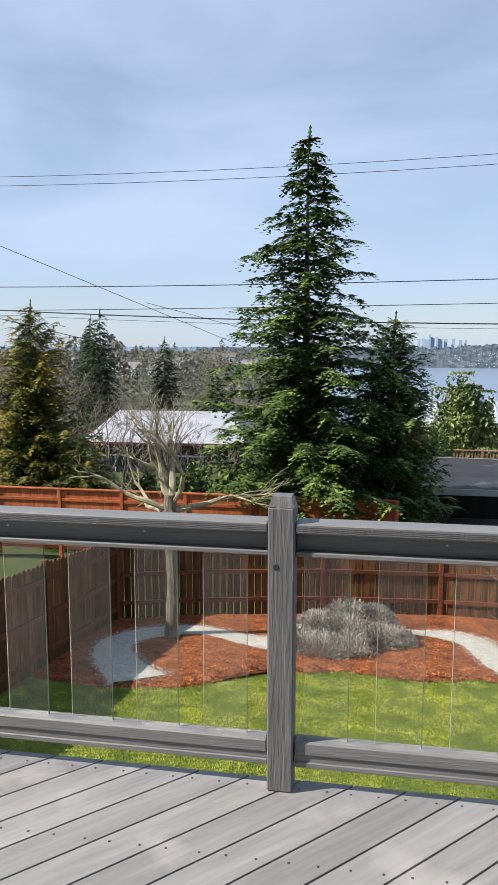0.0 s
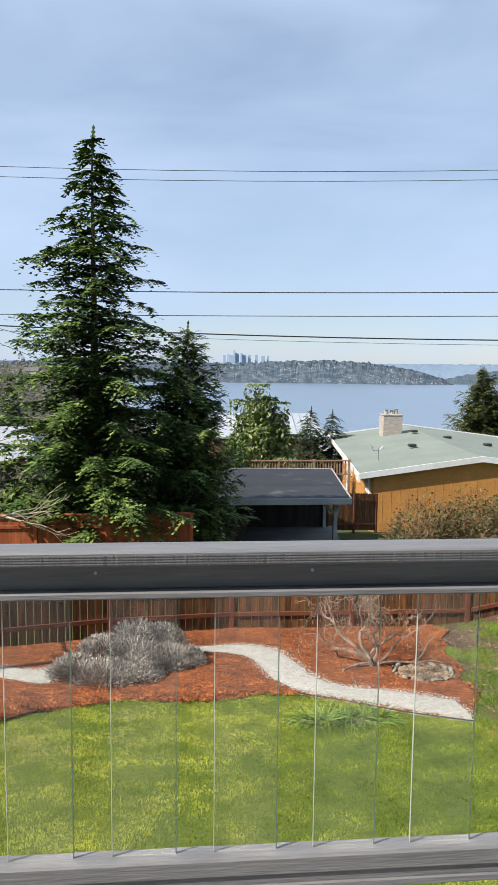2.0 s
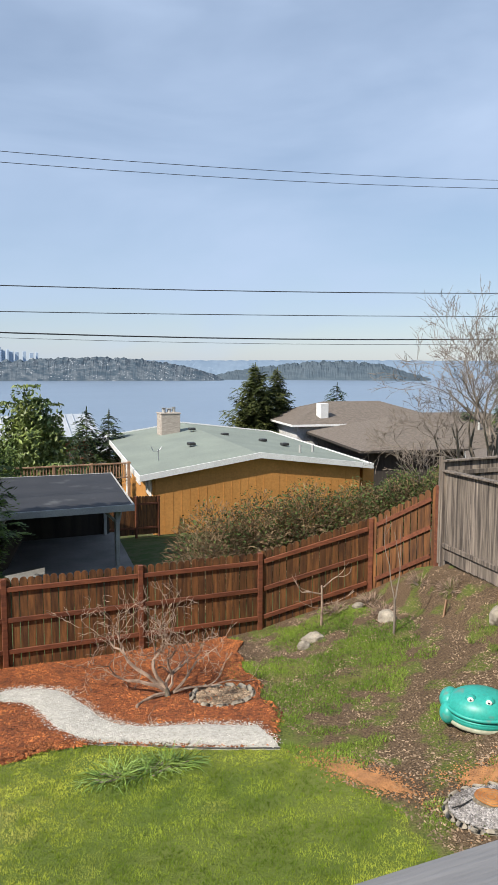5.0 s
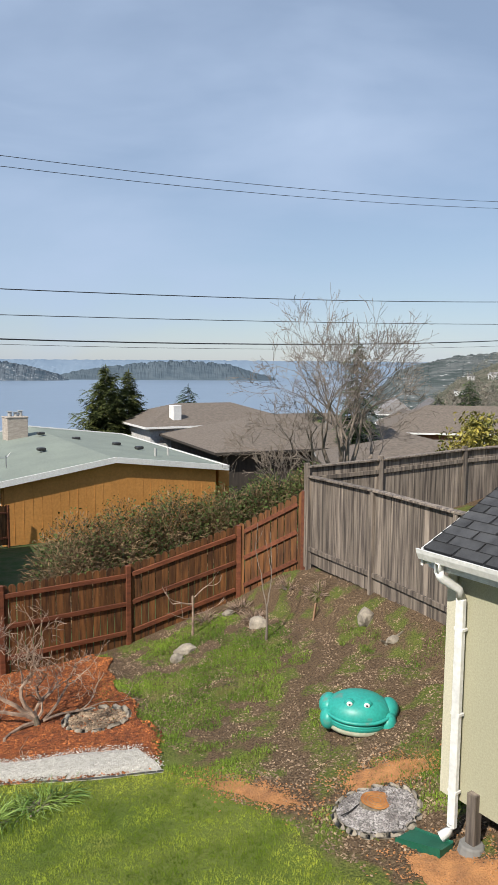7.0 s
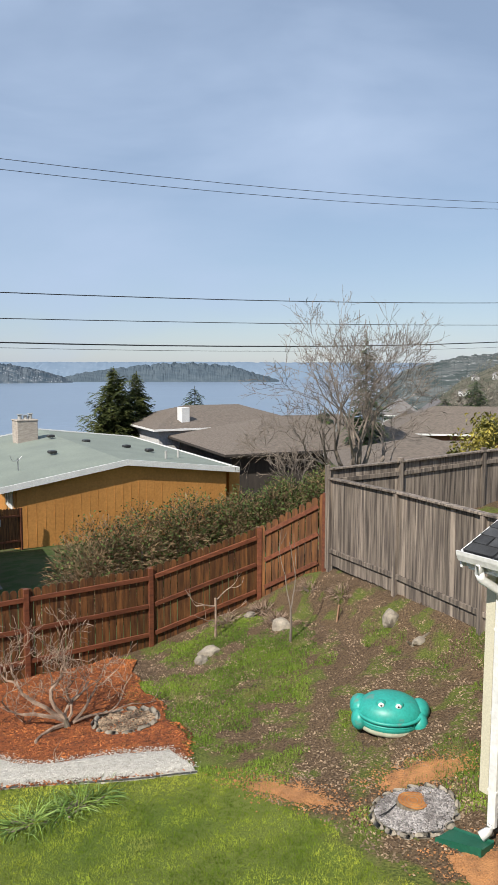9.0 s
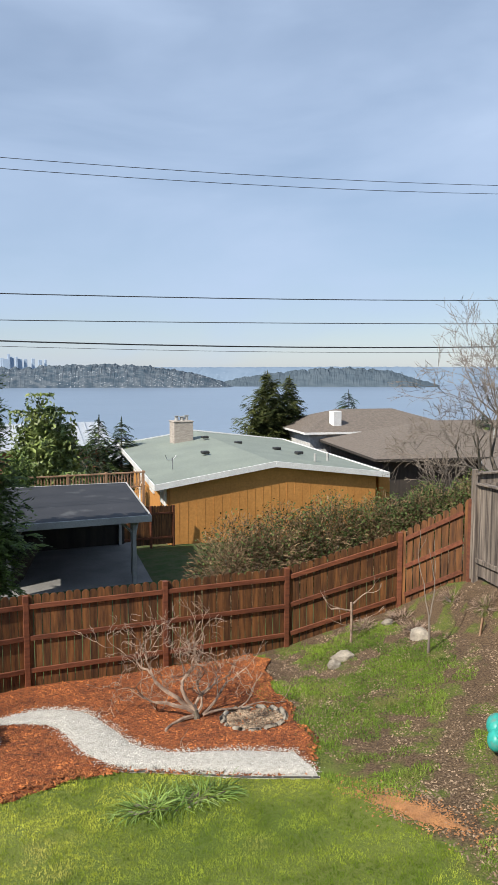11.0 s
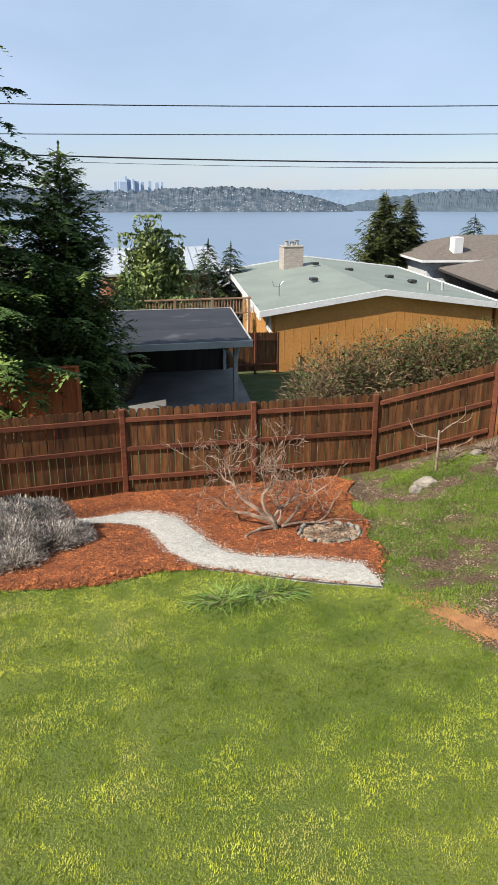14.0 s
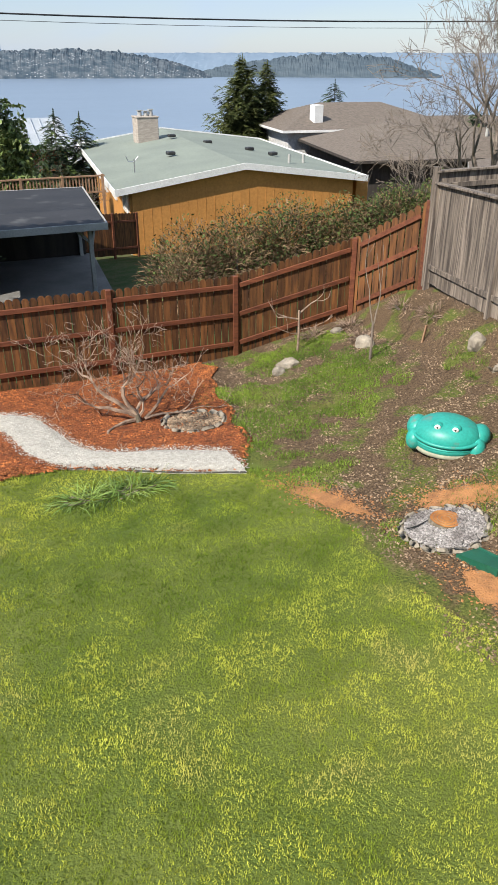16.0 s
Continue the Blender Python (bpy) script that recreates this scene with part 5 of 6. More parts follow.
# ---- the extension beside the deck ----
def shingle_rows(parent, quad, rows, cols, mat, seed, proud=0.006):
    """Shingle tabs in staggered courses over a sloping quad: eave left, eave right, ridge right, ridge left."""
    rnd = random.Random(seed)
    e0, e1, r1, r0 = (Vector(q) for q in quad)
    nrm = (e1 - e0).cross(r0 - e0).normalized()
    for j in range(rows):
        for i in range(-1, cols):
            f0, f1 = (i + 0.5 * (j % 2)) / cols, (i + 1 + 0.5 * (j % 2)) / cols
            f0, f1 = max(0, f0), min(1, f1)
            if f1 - f0 < 0.01:
                continue
            def at(f, v):
                return (e0.lerp(e1, f)).lerp(r0.lerp(r1, f), v)
            a, b, c, d = at(f0 + 0.0008, j / rows), at(f1 - 0.0008, j / rows), at(f1 - 0.0008, (j + 1.0) / rows), at(f0 + 0.0008, (j + 1.0) / rows)
            k = proud * rnd.uniform(0.8, 1.4)
            g = Geo().add([tuple(a + nrm * k), tuple(b + nrm * k), tuple(c), tuple(d), tuple(a - nrm * 0.01), tuple(b - nrm * 0.01)], [(0, 1, 2, 3), (0, 4, 5, 1), (0, 3, 4), (1, 5, 2)])
            part("shingle", g, mat, parent)


ext = thing("house_extension", (5.75, 6.5, -2.8), "sage sided house extension with white gutter and dark roof", "house")
part("siding_wall", Geo().box((5.80, 1.98, -1.28), (0.10, 9.36, 2.24)), "sage", ext)
part("end_wall", Geo().box((8.3, 6.62, -1.28), (4.88, 0.10, 2.24)), "cream", ext)
part("corner_board", Geo().box((5.735, 6.635, -1.27), (0.028, 0.10, 2.26), b=0.003), "cream", ext)
part("corner_board", Geo().box((5.80, 6.685, -1.27), (0.10, 0.028, 2.26), b=0.003), "cream", ext)
for y in (5.3, 4.08, 2.86, 1.64):
    part("batten", Geo().box((5.745, y, -1.28), (0.012, 0.05, 2.24)), "sage", ext)
part("floor_slab", Geo().box((8.2, 1.9, -2.44), (4.7, 9.0, 0.08)), "darkwall", ext)
part("soffit", Geo().box((5.65, 2.0, -0.20), (0.24, 9.5, 0.02)), "white", ext)
roof = part("roof_deck", Geo().slab([(5.50, 6.78, -0.045), (5.50, -2.8, -0.045), (8.3, -2.8, 1.15), (8.3, 6.78, 1.15)], 0.06), "shingle", ext)
part("roof_deck", Geo().slab([(8.3, 6.78, 1.15), (8.3, -2.8, 1.15), (11.2, -2.8, -0.045), (11.2, 6.78, -0.045)], 0.06), "shingle", ext)
part("rake_board", Geo().add([(5.49, 6.785, -0.20), (5.49, 6.785, -0.04), (8.3, 6.785, 1.16), (8.3, 6.785, 1.0), (5.49, 6.81, -0.20), (5.49, 6.81, -0.04), (8.3, 6.81, 1.16), (8.3, 6.81, 1.0)], [(0, 1, 2, 3), (7, 6, 5, 4), (1, 5, 6, 2), (0, 3, 7, 4), (0, 4, 5, 1), (3, 2, 6, 7)]), "white", ext)
part("gable_wall", Geo().prism([(5.76, 6.57), (10.8, 6.57), (10.8, 6.66), (5.76, 6.66)], -0.19, -0.10).add([(5.76, 6.62, -0.1), (10.8, 6.62, -0.1), (8.3, 6.62, 1.0)], [(0, 1, 2)]), "cream", ext)
prof = [(0.0, 0.0), (-0.085, 0.0), (-0.10, 0.03), (-0.115, 0.06), (-0.125, 0.10), (-0.105, 0.10), (-0.09, 0.06), (-0.075, 0.02), (0.0, 0.02)]
g = Geo()
for y in (6.80, -2.85):
    g.v += [(5.53 + x, y, -0.13 + z) for x, z in prof]
n = len(prof)
g.f = [(i, (i + 1) % n, n + (i + 1) % n, n + i) for i in range(n)] + [tuple(range(n)), tuple(reversed(range(n, 2 * n)))]
part("gutter", g, "white", ext)
part("fascia", Geo().box((5.545, 2.0, -0.11), (0.022, 9.58, 0.16)), "white", ext)
ds = part("downspout", Geo().box((5.47, 6.58, -0.17), (0.075, 0.06, 0.10), b=0.01).tube([(5.47, 6.58, -0.2), (5.49, 6.57, -0.26), (5.66, 6.51, -0.37), (5.69, 6.50, -0.46)], [0.042] * 4, 8), "white", ext, "white metal downspout", True)
part("downspout_pipe", Geo().box((5.69, 6.50, -1.56), (0.065, 0.085, 2.20), b=0.012), "white", ext)
part("downspout_shoe", Geo().tube([(5.69, 6.50, -2.62), (5.68, 6.51, -2.70), (5.61, 6.56, -2.76)], [0.045, 0.048, 0.05], 8), "white", ext, "", True)
for z in (-0.75, -1.55, -2.3):
    part("pipe_strap", Geo().box((5.70, 6.50, z), (0.075, 0.10, 0.03), b=0.004), "white", ext)
for y in (6.30, 3.6, 1.0):
    zg = ground_z(5.72, y)
    part("pier_post", Geo().box((5.74, y, zg + 0.28), (0.10, 0.10, 0.52), b=0.006), "gray_wood", ext)
    part("pier_block", Geo().tube([(5.73, y, zg - 0.05), (5.73, y, zg + 0.045), (5.73, y, zg + 0.06)], [0.135, 0.115, 0.10], 12), "concrete", ext)
shingle_rows(ext, [(5.49, -0.5, -0.035), (5.49, 6.79, -0.035), (6.6, 6.79, 0.463), (6.6, -0.5, 0.463)][::1], 9, 22, "shingle", 3)

g = Geo()
a0, a1 = Vector((5.50, 6.90, ground_z(5.50, 6.90))), Vector((5.545, 6.43, ground_z(5.545, 6.43)))
d, s = (a1 - a0), Vector((1.0, 0.05, 0)).normalized()
for f, w, top in ((0, 0.135, 0.02), (0.94, 0.10, 0.065), (1.0, 0.097, 0.075)):
    c, up, rim = a0 + d * f, Vector((0, 0, top)), Vector((0, 0, 0.016 if f < 0.9 else 0.022))
    g.v += [tuple(c - s * w + up + rim), tuple(c - s * w * 0.88 + up), tuple(c + s * w * 0.88 + up), tuple(c + s * w + up + rim), tuple(c + s * w * 1.02 - Vector((0, 0, 0.03))), tuple(c - s * w * 1.02 - Vector((0, 0, 0.03)))]
g.f = [(k * 6 + i, k * 6 + (i + 1) % 6, (k + 1) * 6 + (i + 1) % 6, (k + 1) * 6 + i) for k in range(2) for i in range(6)] + [(5, 4, 3, 2, 1, 0), (12, 13, 14, 15, 16, 17)]
solid("splash_block", g, "greenplastic", "dark green plastic splash block under the downspout", "splash block")


# ---- fire pit, planting ring, rocks ----
def ring_of_stones(name, c, r, n, label, fill, seed, size, group):
    th = thing(name, (c[0], c[1], ground_z(*c)), label, "stone ring")
    rnd = random.Random(seed)
    for k in range(n):
        a = 2 * math.pi * k / n + rnd.uniform(-0.04, 0.04)
        x, y = c[0] + r * math.cos(a), c[1] + r * math.sin(a)
        s = (size[0] * rnd.uniform(0.8, 1.15), size[1] * rnd.uniform(0.8, 1.2), size[2] * rnd.uniform(0.75, 1.25))
        part("edging_stone", Geo().box((x, y, ground_z(x, y) + s[2] * 0.3), (s[1], s[0], s[2]), Euler((rnd.uniform(-0.1, 0.1), rnd.uniform(-0.1, 0.1), a)).to_matrix(), 0.036), "stone", th, "", True)
    pts = []
    for k in range(fill[1]):
        a, q = rnd.uniform(0, 6.283), r * 0.92 * math.sqrt(rnd.random())
        x, y = c[0] + q * math.cos(a), c[1] + q * math.sin(a)
        pts.append((x, y, ground_z(x, y) + 0.035))
    g = Geo().add([(c[0] + r * math.cos(k * 0.2618), c[1] + r * math.sin(k * 0.2618), ground_z(c[0] + r * math.cos(k * 0.2618), c[1] + r * math.sin(k * 0.2618)) + 0.012) for k in range(24)] + [(c[0], c[1], ground_z(*c) + 0.012)], [(k, (k + 1) % 24, 24) for k in range(24)])
    part("gravel_fill", g, fill[0], th)
    return pts


pts = ring_of_stones("fire_pit", (5.58, 7.36), 0.43, 17, "round stone-edged pit filled with grey gravel", ("darkgravel", 4200), 3, (0.15, 0.075, 0.06), "rings")
scatter("pit_gravel", "darkgravel", pts, 0.015, "loose grey gravel in the fire pit", 0.5, 7, category="gravel")
pts = ring_of_stones("planting_ring", (4.46, 11.95), 0.46, 13, "mossy stone planting ring in the mulch", ("stone", 900), 5, (0.21, 0.09, 0.10), "rings")
scatter("ring_litter", "litter", pts, 0.022, "dry litter inside the planting ring", 0.6, 9, 1.6, category="litter")
th = thing("tree_stump", (5.66, 7.45, ground_z(5.66, 7.45)), "freshly cut orange tree stump in gravel", "stump")
z = ground_z(5.66, 7.45)
g = Geo()
for zz, rr in ((-0.05, 0.185), (0.055, 0.168), (0.07, 0.16)):
    for k in range(20):
        a = k * math.pi / 10
        q = rr * (1 + 0.03 * math.sin(3 * a + 1) + 0.02 * math.sin(5 * a))
        g.v.append((5.66 + q * math.cos(a), 7.45 + q * math.sin(a), z + zz))
g.f = [(r * 20 + k, r * 20 + (k + 1) % 20, (r + 1) * 20 + (k + 1) % 20, (r + 1) * 20 + k) for r in range(2) for k in range(20)]
part("stump_bark", g, "bark", th)
g2 = Geo().add([(x, y, zz + 0.004) for x, y, zz in g.v[40:]], [tuple(range(20))])
face = part("cut_face", g2, "cutwood", th, "orange sawn face")
for q in (0.3, 0.55, 0.8):
    part("growth_ring", Geo().tube([(5.66 + (x - 5.66) * q, 7.45 + (y - 7.45) * q, zz + 0.004) for x, y, zz in g.v[40:] + g.v[40:41]], [0.0025] * 21, 4, False), "bark", face)
solid("branch_stick", Geo().tube([(5.20, 7.48, ground_z(5.20, 7.48) + 0.085), (5.34, 7.50, ground_z(5.34, 7.50) + 0.06), (5.50, 7.54, ground_z(5.50, 7.54) + 0.06)], [0.006, 0.008, 0.005], 6), "black", "charred stick across the fire pit", "stick")


def rock(c, s, seed, label, mat="stone"):
    bm = bmesh.new()
    bmesh.ops.create_icosphere(bm, subdivisions=2, radius=1.0)
    R = Euler((seed, seed * 2.1, seed * 0.7)).to_matrix()
    for v in bm.verts:
        q = v.co * (1 + 0.35 * noise.noise(v.co * 1.3 + Vector((seed * 7.0, 0, 0))))
        q = Vector((round(q.x * 2.2) / 2.2 * 0.35 + q.x * 0.65, q.y, round(q.z * 2) / 2 * 0.35 + q.z * 0.65))
        q = Vector((q.x * s[0], q.y * s[1], q.z * s[2]))
        q.rotate(Matrix.Rotation(seed, 3, "Z"))
        v.co = q + Vector((c[0], c[1], ground_z(*c) + s[2] * 0.2))
    me = bpy.data.meshes.new("rock")
    bm.to_mesh(me); bm.free()
    me.materials.append(M[mat])
    return tagged(new("rock", me), label, "rock", "garden rocks")


for c, s, sd in (((8.62, 10.75), (0.17, 0.14, 0.17), 1), ((8.05, 12.95), (0.2, 0.15, 0.16), 2), ((6.75, 13.4), (0.22, 0.14, 0.12), 3), ((6.5, 13.25), (0.13, 0.12, 0.10), 4), ((8.4, 9.9), (0.13, 0.08, 0.07), 6), ((8.15, 14.1), (0.14, 0.12, 0.08), 9)):
    rock(c, s, sd, "pale grey garden rock half sunk in the bank")
solid("marker_stake", Geo().box((8.55, 11.95, ground_z(8.55, 11.95) + 0.12), (0.045, 0.03, 0.34), Euler((0.08, 0.1, 0.4)).to_matrix(), 0.004), "palewood", "short pale wooden stake in the bank", "stake")
solid("fallen_stick", Geo().tube([(6.5, 7.0, ground_z(6.5, 7.0) + 0.03), (6.75, 6.95, ground_z(6.75, 6.95) + 0.04), (7.0, 7.0, ground_z(7.0, 7.0) + 0.03)], [0.014, 0.017, 0.011], 6), "litter", "pale fallen stick on bare soil", "stick")
g = Geo()
rnd = random.Random(12)
for k in range(5):
    x, y = 8.35 + rnd.uniform(-0.1, 0.1), 10.0 + rnd.uniform(-0.1, 0.1)
    z = ground_z(x, y)
    g.tube([(x, y, z), (x + rnd.uniform(-0.15, 0.15), y + rnd.uniform(-0.1, 0.1), z + rnd.uniform(0.05, 0.16))], [0.03, 0.012], 6)
solid("root_stub", g, "bark", "twisted dead root stub on the bank", "root")


# ---- frog sandbox ----
def blob(c, r, squash=None, sub=3, turn=0.0, f=None):
    bm = bmesh.new()
    bmesh.ops.create_icosphere(bm, subdivisions=sub, radius=1.0)
    g = Geo()
    idx = {}
    R = Matrix.Rotation(turn, 3, "Z")
    for v in bm.verts:
        q = Vector(v.co)
        if f:
            q = f(q)
        q = R @ Vector((q.x * r[0], q.y * r[1], q.z * r[2])) * 0.92
        idx[v.index] = len(g.v)
        g.v.append(tuple(q + Vector(c)))
    g.f = [tuple(idx[v.index] for v in fc.verts) for fc in bm.faces]
    bm.free()
    return g


FX, FY = 6.66, 8.80
FZ = ground_z(FX, FY)
FT = math.atan2(2.5 - FY, 0.5 - FX) + math.pi / 2
frog = thing("frog_sandbox", (FX, FY, FZ), "turquoise plastic frog-shaped sandbox with a wide mouth", "sandbox")


def fr(x, y, z):
    """From the frog's own axes (y behind its face) to the world."""
    x, y, z = x * 0.92, y * 0.92, z * 0.92
    return (FX + x * math.cos(FT) - y * math.sin(FT), FY + x * math.sin(FT) + y * math.cos(FT), FZ + z)


def lidform(q):
    z = max(q.z, -0.05)
    return Vector((q.x, q.y * (1.0 if q.y > 0 else 0.92), z ** 0.9 if z > 0 else z))


part("base_tub", blob(fr(0, 0, 0.10), (0.44, 0.38, 0.16), None, 4, FT, lambda q: Vector((q.x, q.y, max(-0.9, min(0.55, q.z))))), "turquoise", frog, "", True)
part("lid", blob(fr(0, 0.02, 0.17), (0.455, 0.40, 0.27), None, 4, FT, lidform), "turquoise", frog, "", True)
lip = [fr(0.455 * math.cos(a) * 1.0, -0.385 * math.sin(a), 0.185 + 0.03 * abs(math.cos(a)) ** 3) for a in np.linspace(-0.05, math.pi + 0.05, 26)]
part("mouth_lip", Geo().tube(lip, [0.022] * 26, 8), "turquoise", frog, "", True)
lip = [fr(0.43 * math.cos(a), -0.365 * math.sin(a), 0.125) for a in np.linspace(0.1, math.pi - 0.1, 24)]
part("lower_lip", Geo().tube(lip, [0.016] * 24, 8), "turquoise", frog, "", True)
part("faded_rim", Geo().tube([fr(0.40 * math.cos(a), -0.345 * math.sin(a), 0.025) for a in np.linspace(0.25, math.pi - 0.25, 20)], [0.035] * 20, 8), "sand_rim", frog, "faded dirty rim", True)
for sx in (-1, 1):
    part("front_leg", blob(fr(sx * 0.40, -0.10, 0.10), (0.12, 0.16, 0.15), None, 3, FT), "turquoise", frog, "", True)
    part("haunch", blob(fr(sx * 0.41, 0.10, 0.20), (0.14, 0.20, 0.15), None, 3, FT), "turquoise", frog, "", True)
    part("eye_bump", blob(fr(sx * 0.115, -0.17, 0.37), (0.075, 0.06, 0.06), None, 3, FT), "turquoise", frog, "", True)
    eye = part("eye", blob(fr(sx * 0.115, -0.225, 0.375), (0.042, 0.022, 0.036), None, 3, FT), "white", frog, "white eye", True)
    part("pupil", blob(fr(sx * 0.115, -0.246, 0.38), (0.014, 0.006, 0.014), None, 2, FT), "black", frog, "black pupil", True)


# ---- carport ----
cp = thing("carport", (4.3, 28.5, -5.75), "open carport with flat black roof and grey posts", "carport")
part("roof", Geo().slab([(1.47, 25.8, -3.32), (6.42, 25.8, -3.32), (7.02, 32.2, -3.18), (2.12, 32.5, -3.18)], 0.05), "tar", cp)
for p, q in (((1.42, 25.77), (6.47, 25.77)), ((6.46, 25.76), (7.06, 32.25)), ((1.44, 25.76), (2.08, 32.5)), ((2.07, 32.53), (7.06, 32.25))):
    a = heading(p, q)
    L = math.hypot(q[0] - p[0], q[1] - p[1])
    zc = -3.40 if q[1] < 26 else (-3.28 if p[1] > 30 else -3.34)
    tilt = 0 if (q[1] < 26 or p[1] > 30) else -math.atan2(0.14, L)
    part("fascia", Geo().box(((p[0] + q[0]) / 2, (p[1] + q[1]) / 2, zc), (L, 0.05, 0.22), Matrix.Rotation(a, 3, "Z") @ Matrix.Rotation(tilt, 3, "Y"), 0.005), "weathered_white", cp)
for x, y in ((1.95, 26.1), (6.0, 26.3), (6.25, 27.6), (6.7, 31.9), (2.5, 32.1)):
    part("post", Geo().box((x, y, -4.61), (0.13, 0.13, 2.58), b=0.006), "weathered_white", cp)
for p, q in (((1.95, 26.1, -4.1), (2.4, 26.1, -3.5)), ((6.0, 26.3, -4.2), (6.35, 27.0, -3.45)), ((6.0, 26.3, -4.0), (5.5, 26.3, -3.5))):
    part("brace", Geo().tube([p, q], [0.05, 0.05], 4), "weathered_white", cp)
part("back_wall", Geo().box((4.6, 32.1, -4.65), (4.6, 0.12, 2.3)), "darkwall", cp)
part("side_wall", Geo().box((1.95, 29.6, -4.65), (0.12, 5.2, 2.3), Matrix.Rotation(-0.09, 3, "Z")), "darkwall", cp)
part("floor_slab", Geo().prism([(1.6, 26.0), (6.6, 26.0), (7.2, 32.2), (2.2, 32.4)], -6.0, -5.72), "concrete", cp)
for k in range(5):
    solid("leaning_board", Geo().box((2.35 + 0.12 * k, 27.4 + 0.15 * k, -4.95), (0.12, 0.03, 1.6), Euler((0.1, 0.28 + 0.05 * k, 0.2)).to_matrix(), 0.003), "darkwall", "old board leaning inside the carport", "board", group="leaning boards")
fence("carport_gate", [(6.6, 33.2, -6.2), (8.4, 33.5, -6.3), (9.55, 33.9, -6.4)], 1.75, "dark brown board gate fence beside the carport", ("picket", "fence_rail"), "round", 0.15, rails=(0.3, 1.4))
rl = thing("far_deck_rail", (4.5, 36.0, -5.0), "brown wooden deck railing beyond the carport", "railing")
part("top_rail", Geo().box((5.2, 36.0, -3.32), (7.2, 0.12, 0.06), b=0.005), "palewood", rl)
part("bottom_rail", Geo().box((5.2, 36.0, -4.0), (7.2, 0.06, 0.06), b=0.005), "palewood", rl)
for x in np.arange(1.7, 8.8, 1.75):
    part("rail_post", Geo().box((x, 36.0, -4.4), (0.11, 0.11, 2.3), b=0.005), "palewood", rl)
for x in np.arange(1.8, 8.8, 0.14):
    part("baluster", Geo().box((x, 36.0, -3.66), (0.05, 0.04, 0.64)), "palewood", rl)


# ---- houses ----
def window(parent, c, w, h, turn, frame_mat="white"):
    """A framed window standing proud of its wall."""
    R = Matrix.Rotation(turn, 3, "Z")
    f = Geo()
    for dx, dz, sx, sz in ((0, h / 2, w + 0.16, 0.09), (0, -h / 2, w + 0.16, 0.09), (-w / 2, 0, 0.09, h), (w / 2, 0, 0.09, h), (0, 0, 0.05, h)):
        q = R @ Vector((dx, 0, dz))
        f.box(Vector(c) + q, (sx, 0.09, sz), R)
    fr_ = part("window", f, frame_mat, parent)
    part("pane", Geo().box(Vector(c) + R @ Vector((0, 0.015, 0)), (w, 0.03, h), R), "window", fr_)


yh = thing("ochre_house", (15, 42, -6.6), "ochre house with a low grey-green gable roof", "house")
A, B, C, D = Vector((8.75, 34.11, -3.74)), Vector((21.28, 34.38, -3.83)), Vector((23.6, 52.6, -3.8)), Vector((11.05, 53.0, -3.74))
RF, RB = Vector((14.78, 34.22, -2.95)), Vector((16.6, 52.8, -2.93))
part("roof", Geo().slab([A, RF, RB, D], 0.05), "greenroof", yh)
part("roof", Geo().slab([RF, B, C, RB], 0.05), "greenroof", yh)


def trim(parent, p, q, h, t, mat, drop=0.0, name="fascia"):
    p, q = Vector(p), Vector(q)
    d = q - p
    L = d.length
    R = Matrix.Rotation(math.atan2(d.y, d.x), 3, "Z") @ Matrix.Rotation(-math.asin(d.z / L), 3, "Y")
    part(name, Geo().box((p + q) / 2 - Vector((0, 0, drop)), (L, t, h), R, 0.004), mat, parent)


for p, q in ((A, RF), (RF, B), (A, D), (B, C), (D, RB), (RB, C)):
    trim(yh, p, q, 0.28, 0.06, "white" if p in (A, D) or q in (B, C) else "white", 0.07)
fl, frt, bl, br = Vector((9.55, 34.46, 0)), Vector((20.6, 34.72, 0)), Vector((11.8, 52.4, 0)), Vector((22.8, 52.0, 0))
for p, q, nm in ((fl, frt, "front_wall"), (fl, bl, "side_wall"), (frt, br, "side_wall"), (bl, br, "back_wall")):
    g = Geo()
    d = (q - p).normalized()
    s = Vector((-d.y, d.x, 0)) * 0.08
    g.prism([(p.x - s.x, p.y - s.y), (q.x - s.x, q.y - s.y), (q.x + s.x, q.y + s.y), (p.x + s.x, p.y + s.y)], -7.2, -3.84)
    if nm in ("front_wall", "back_wall"):
        m = (RF if nm == "front_wall" else RB)
        k = len(g.v)
        zt = -3.05
        g.add([(p.x, p.y - 0.08, -3.84), (q.x, q.y - 0.08, -3.84), (m.x, p.y - 0.06, zt), (p.x, p.y + 0.08, -3.84), (q.x, q.y + 0.08, -3.84), (m.x, p.y + 0.1, zt)], [(0, 1, 2), (5, 4, 3), (0, 2, 5, 3), (1, 4, 5, 2)])
    part(nm, g, "yellow", yh)
n = int((frt - fl).length / 0.41)
for k in range(1, n):
    q = fl.lerp(frt, k / n)
    zt = lerp(((9.6, -3.85), (14.7, -3.15), (20.6, -3.85)), q.x)
    part("siding_groove", Geo().box((q.x, q.y - 0.083, (-7 + zt) / 2), (0.018, 0.012, zt + 7)), "yellow", yh)
for f, z, w_, h_ in ((0.08, -4.45, 1.0, 0.7), (0.3, -4.5, 1.3, 0.8), (0.52, -4.6, 1.1, 1.1), (0.75, -4.5, 1.3, 0.9)):
    q = fl.lerp(bl, f)
    window(yh, (q.x - 0.13, q.y, z), w_, h_, heading(bl, fl))
for f, L in ((0.03, 2.9), (0.62, 2.9)):
    q = fl.lerp(bl, f)
    part("pilaster", Geo().box((q.x - 0.1, q.y, -5.4), (0.1, 0.3, 3.0)), "white", yh)
part("side_porch", Geo().box((21.5, 36.0, -5.2), (0.7, 1.6, 2.4), b=0.02), "yellow", yh)
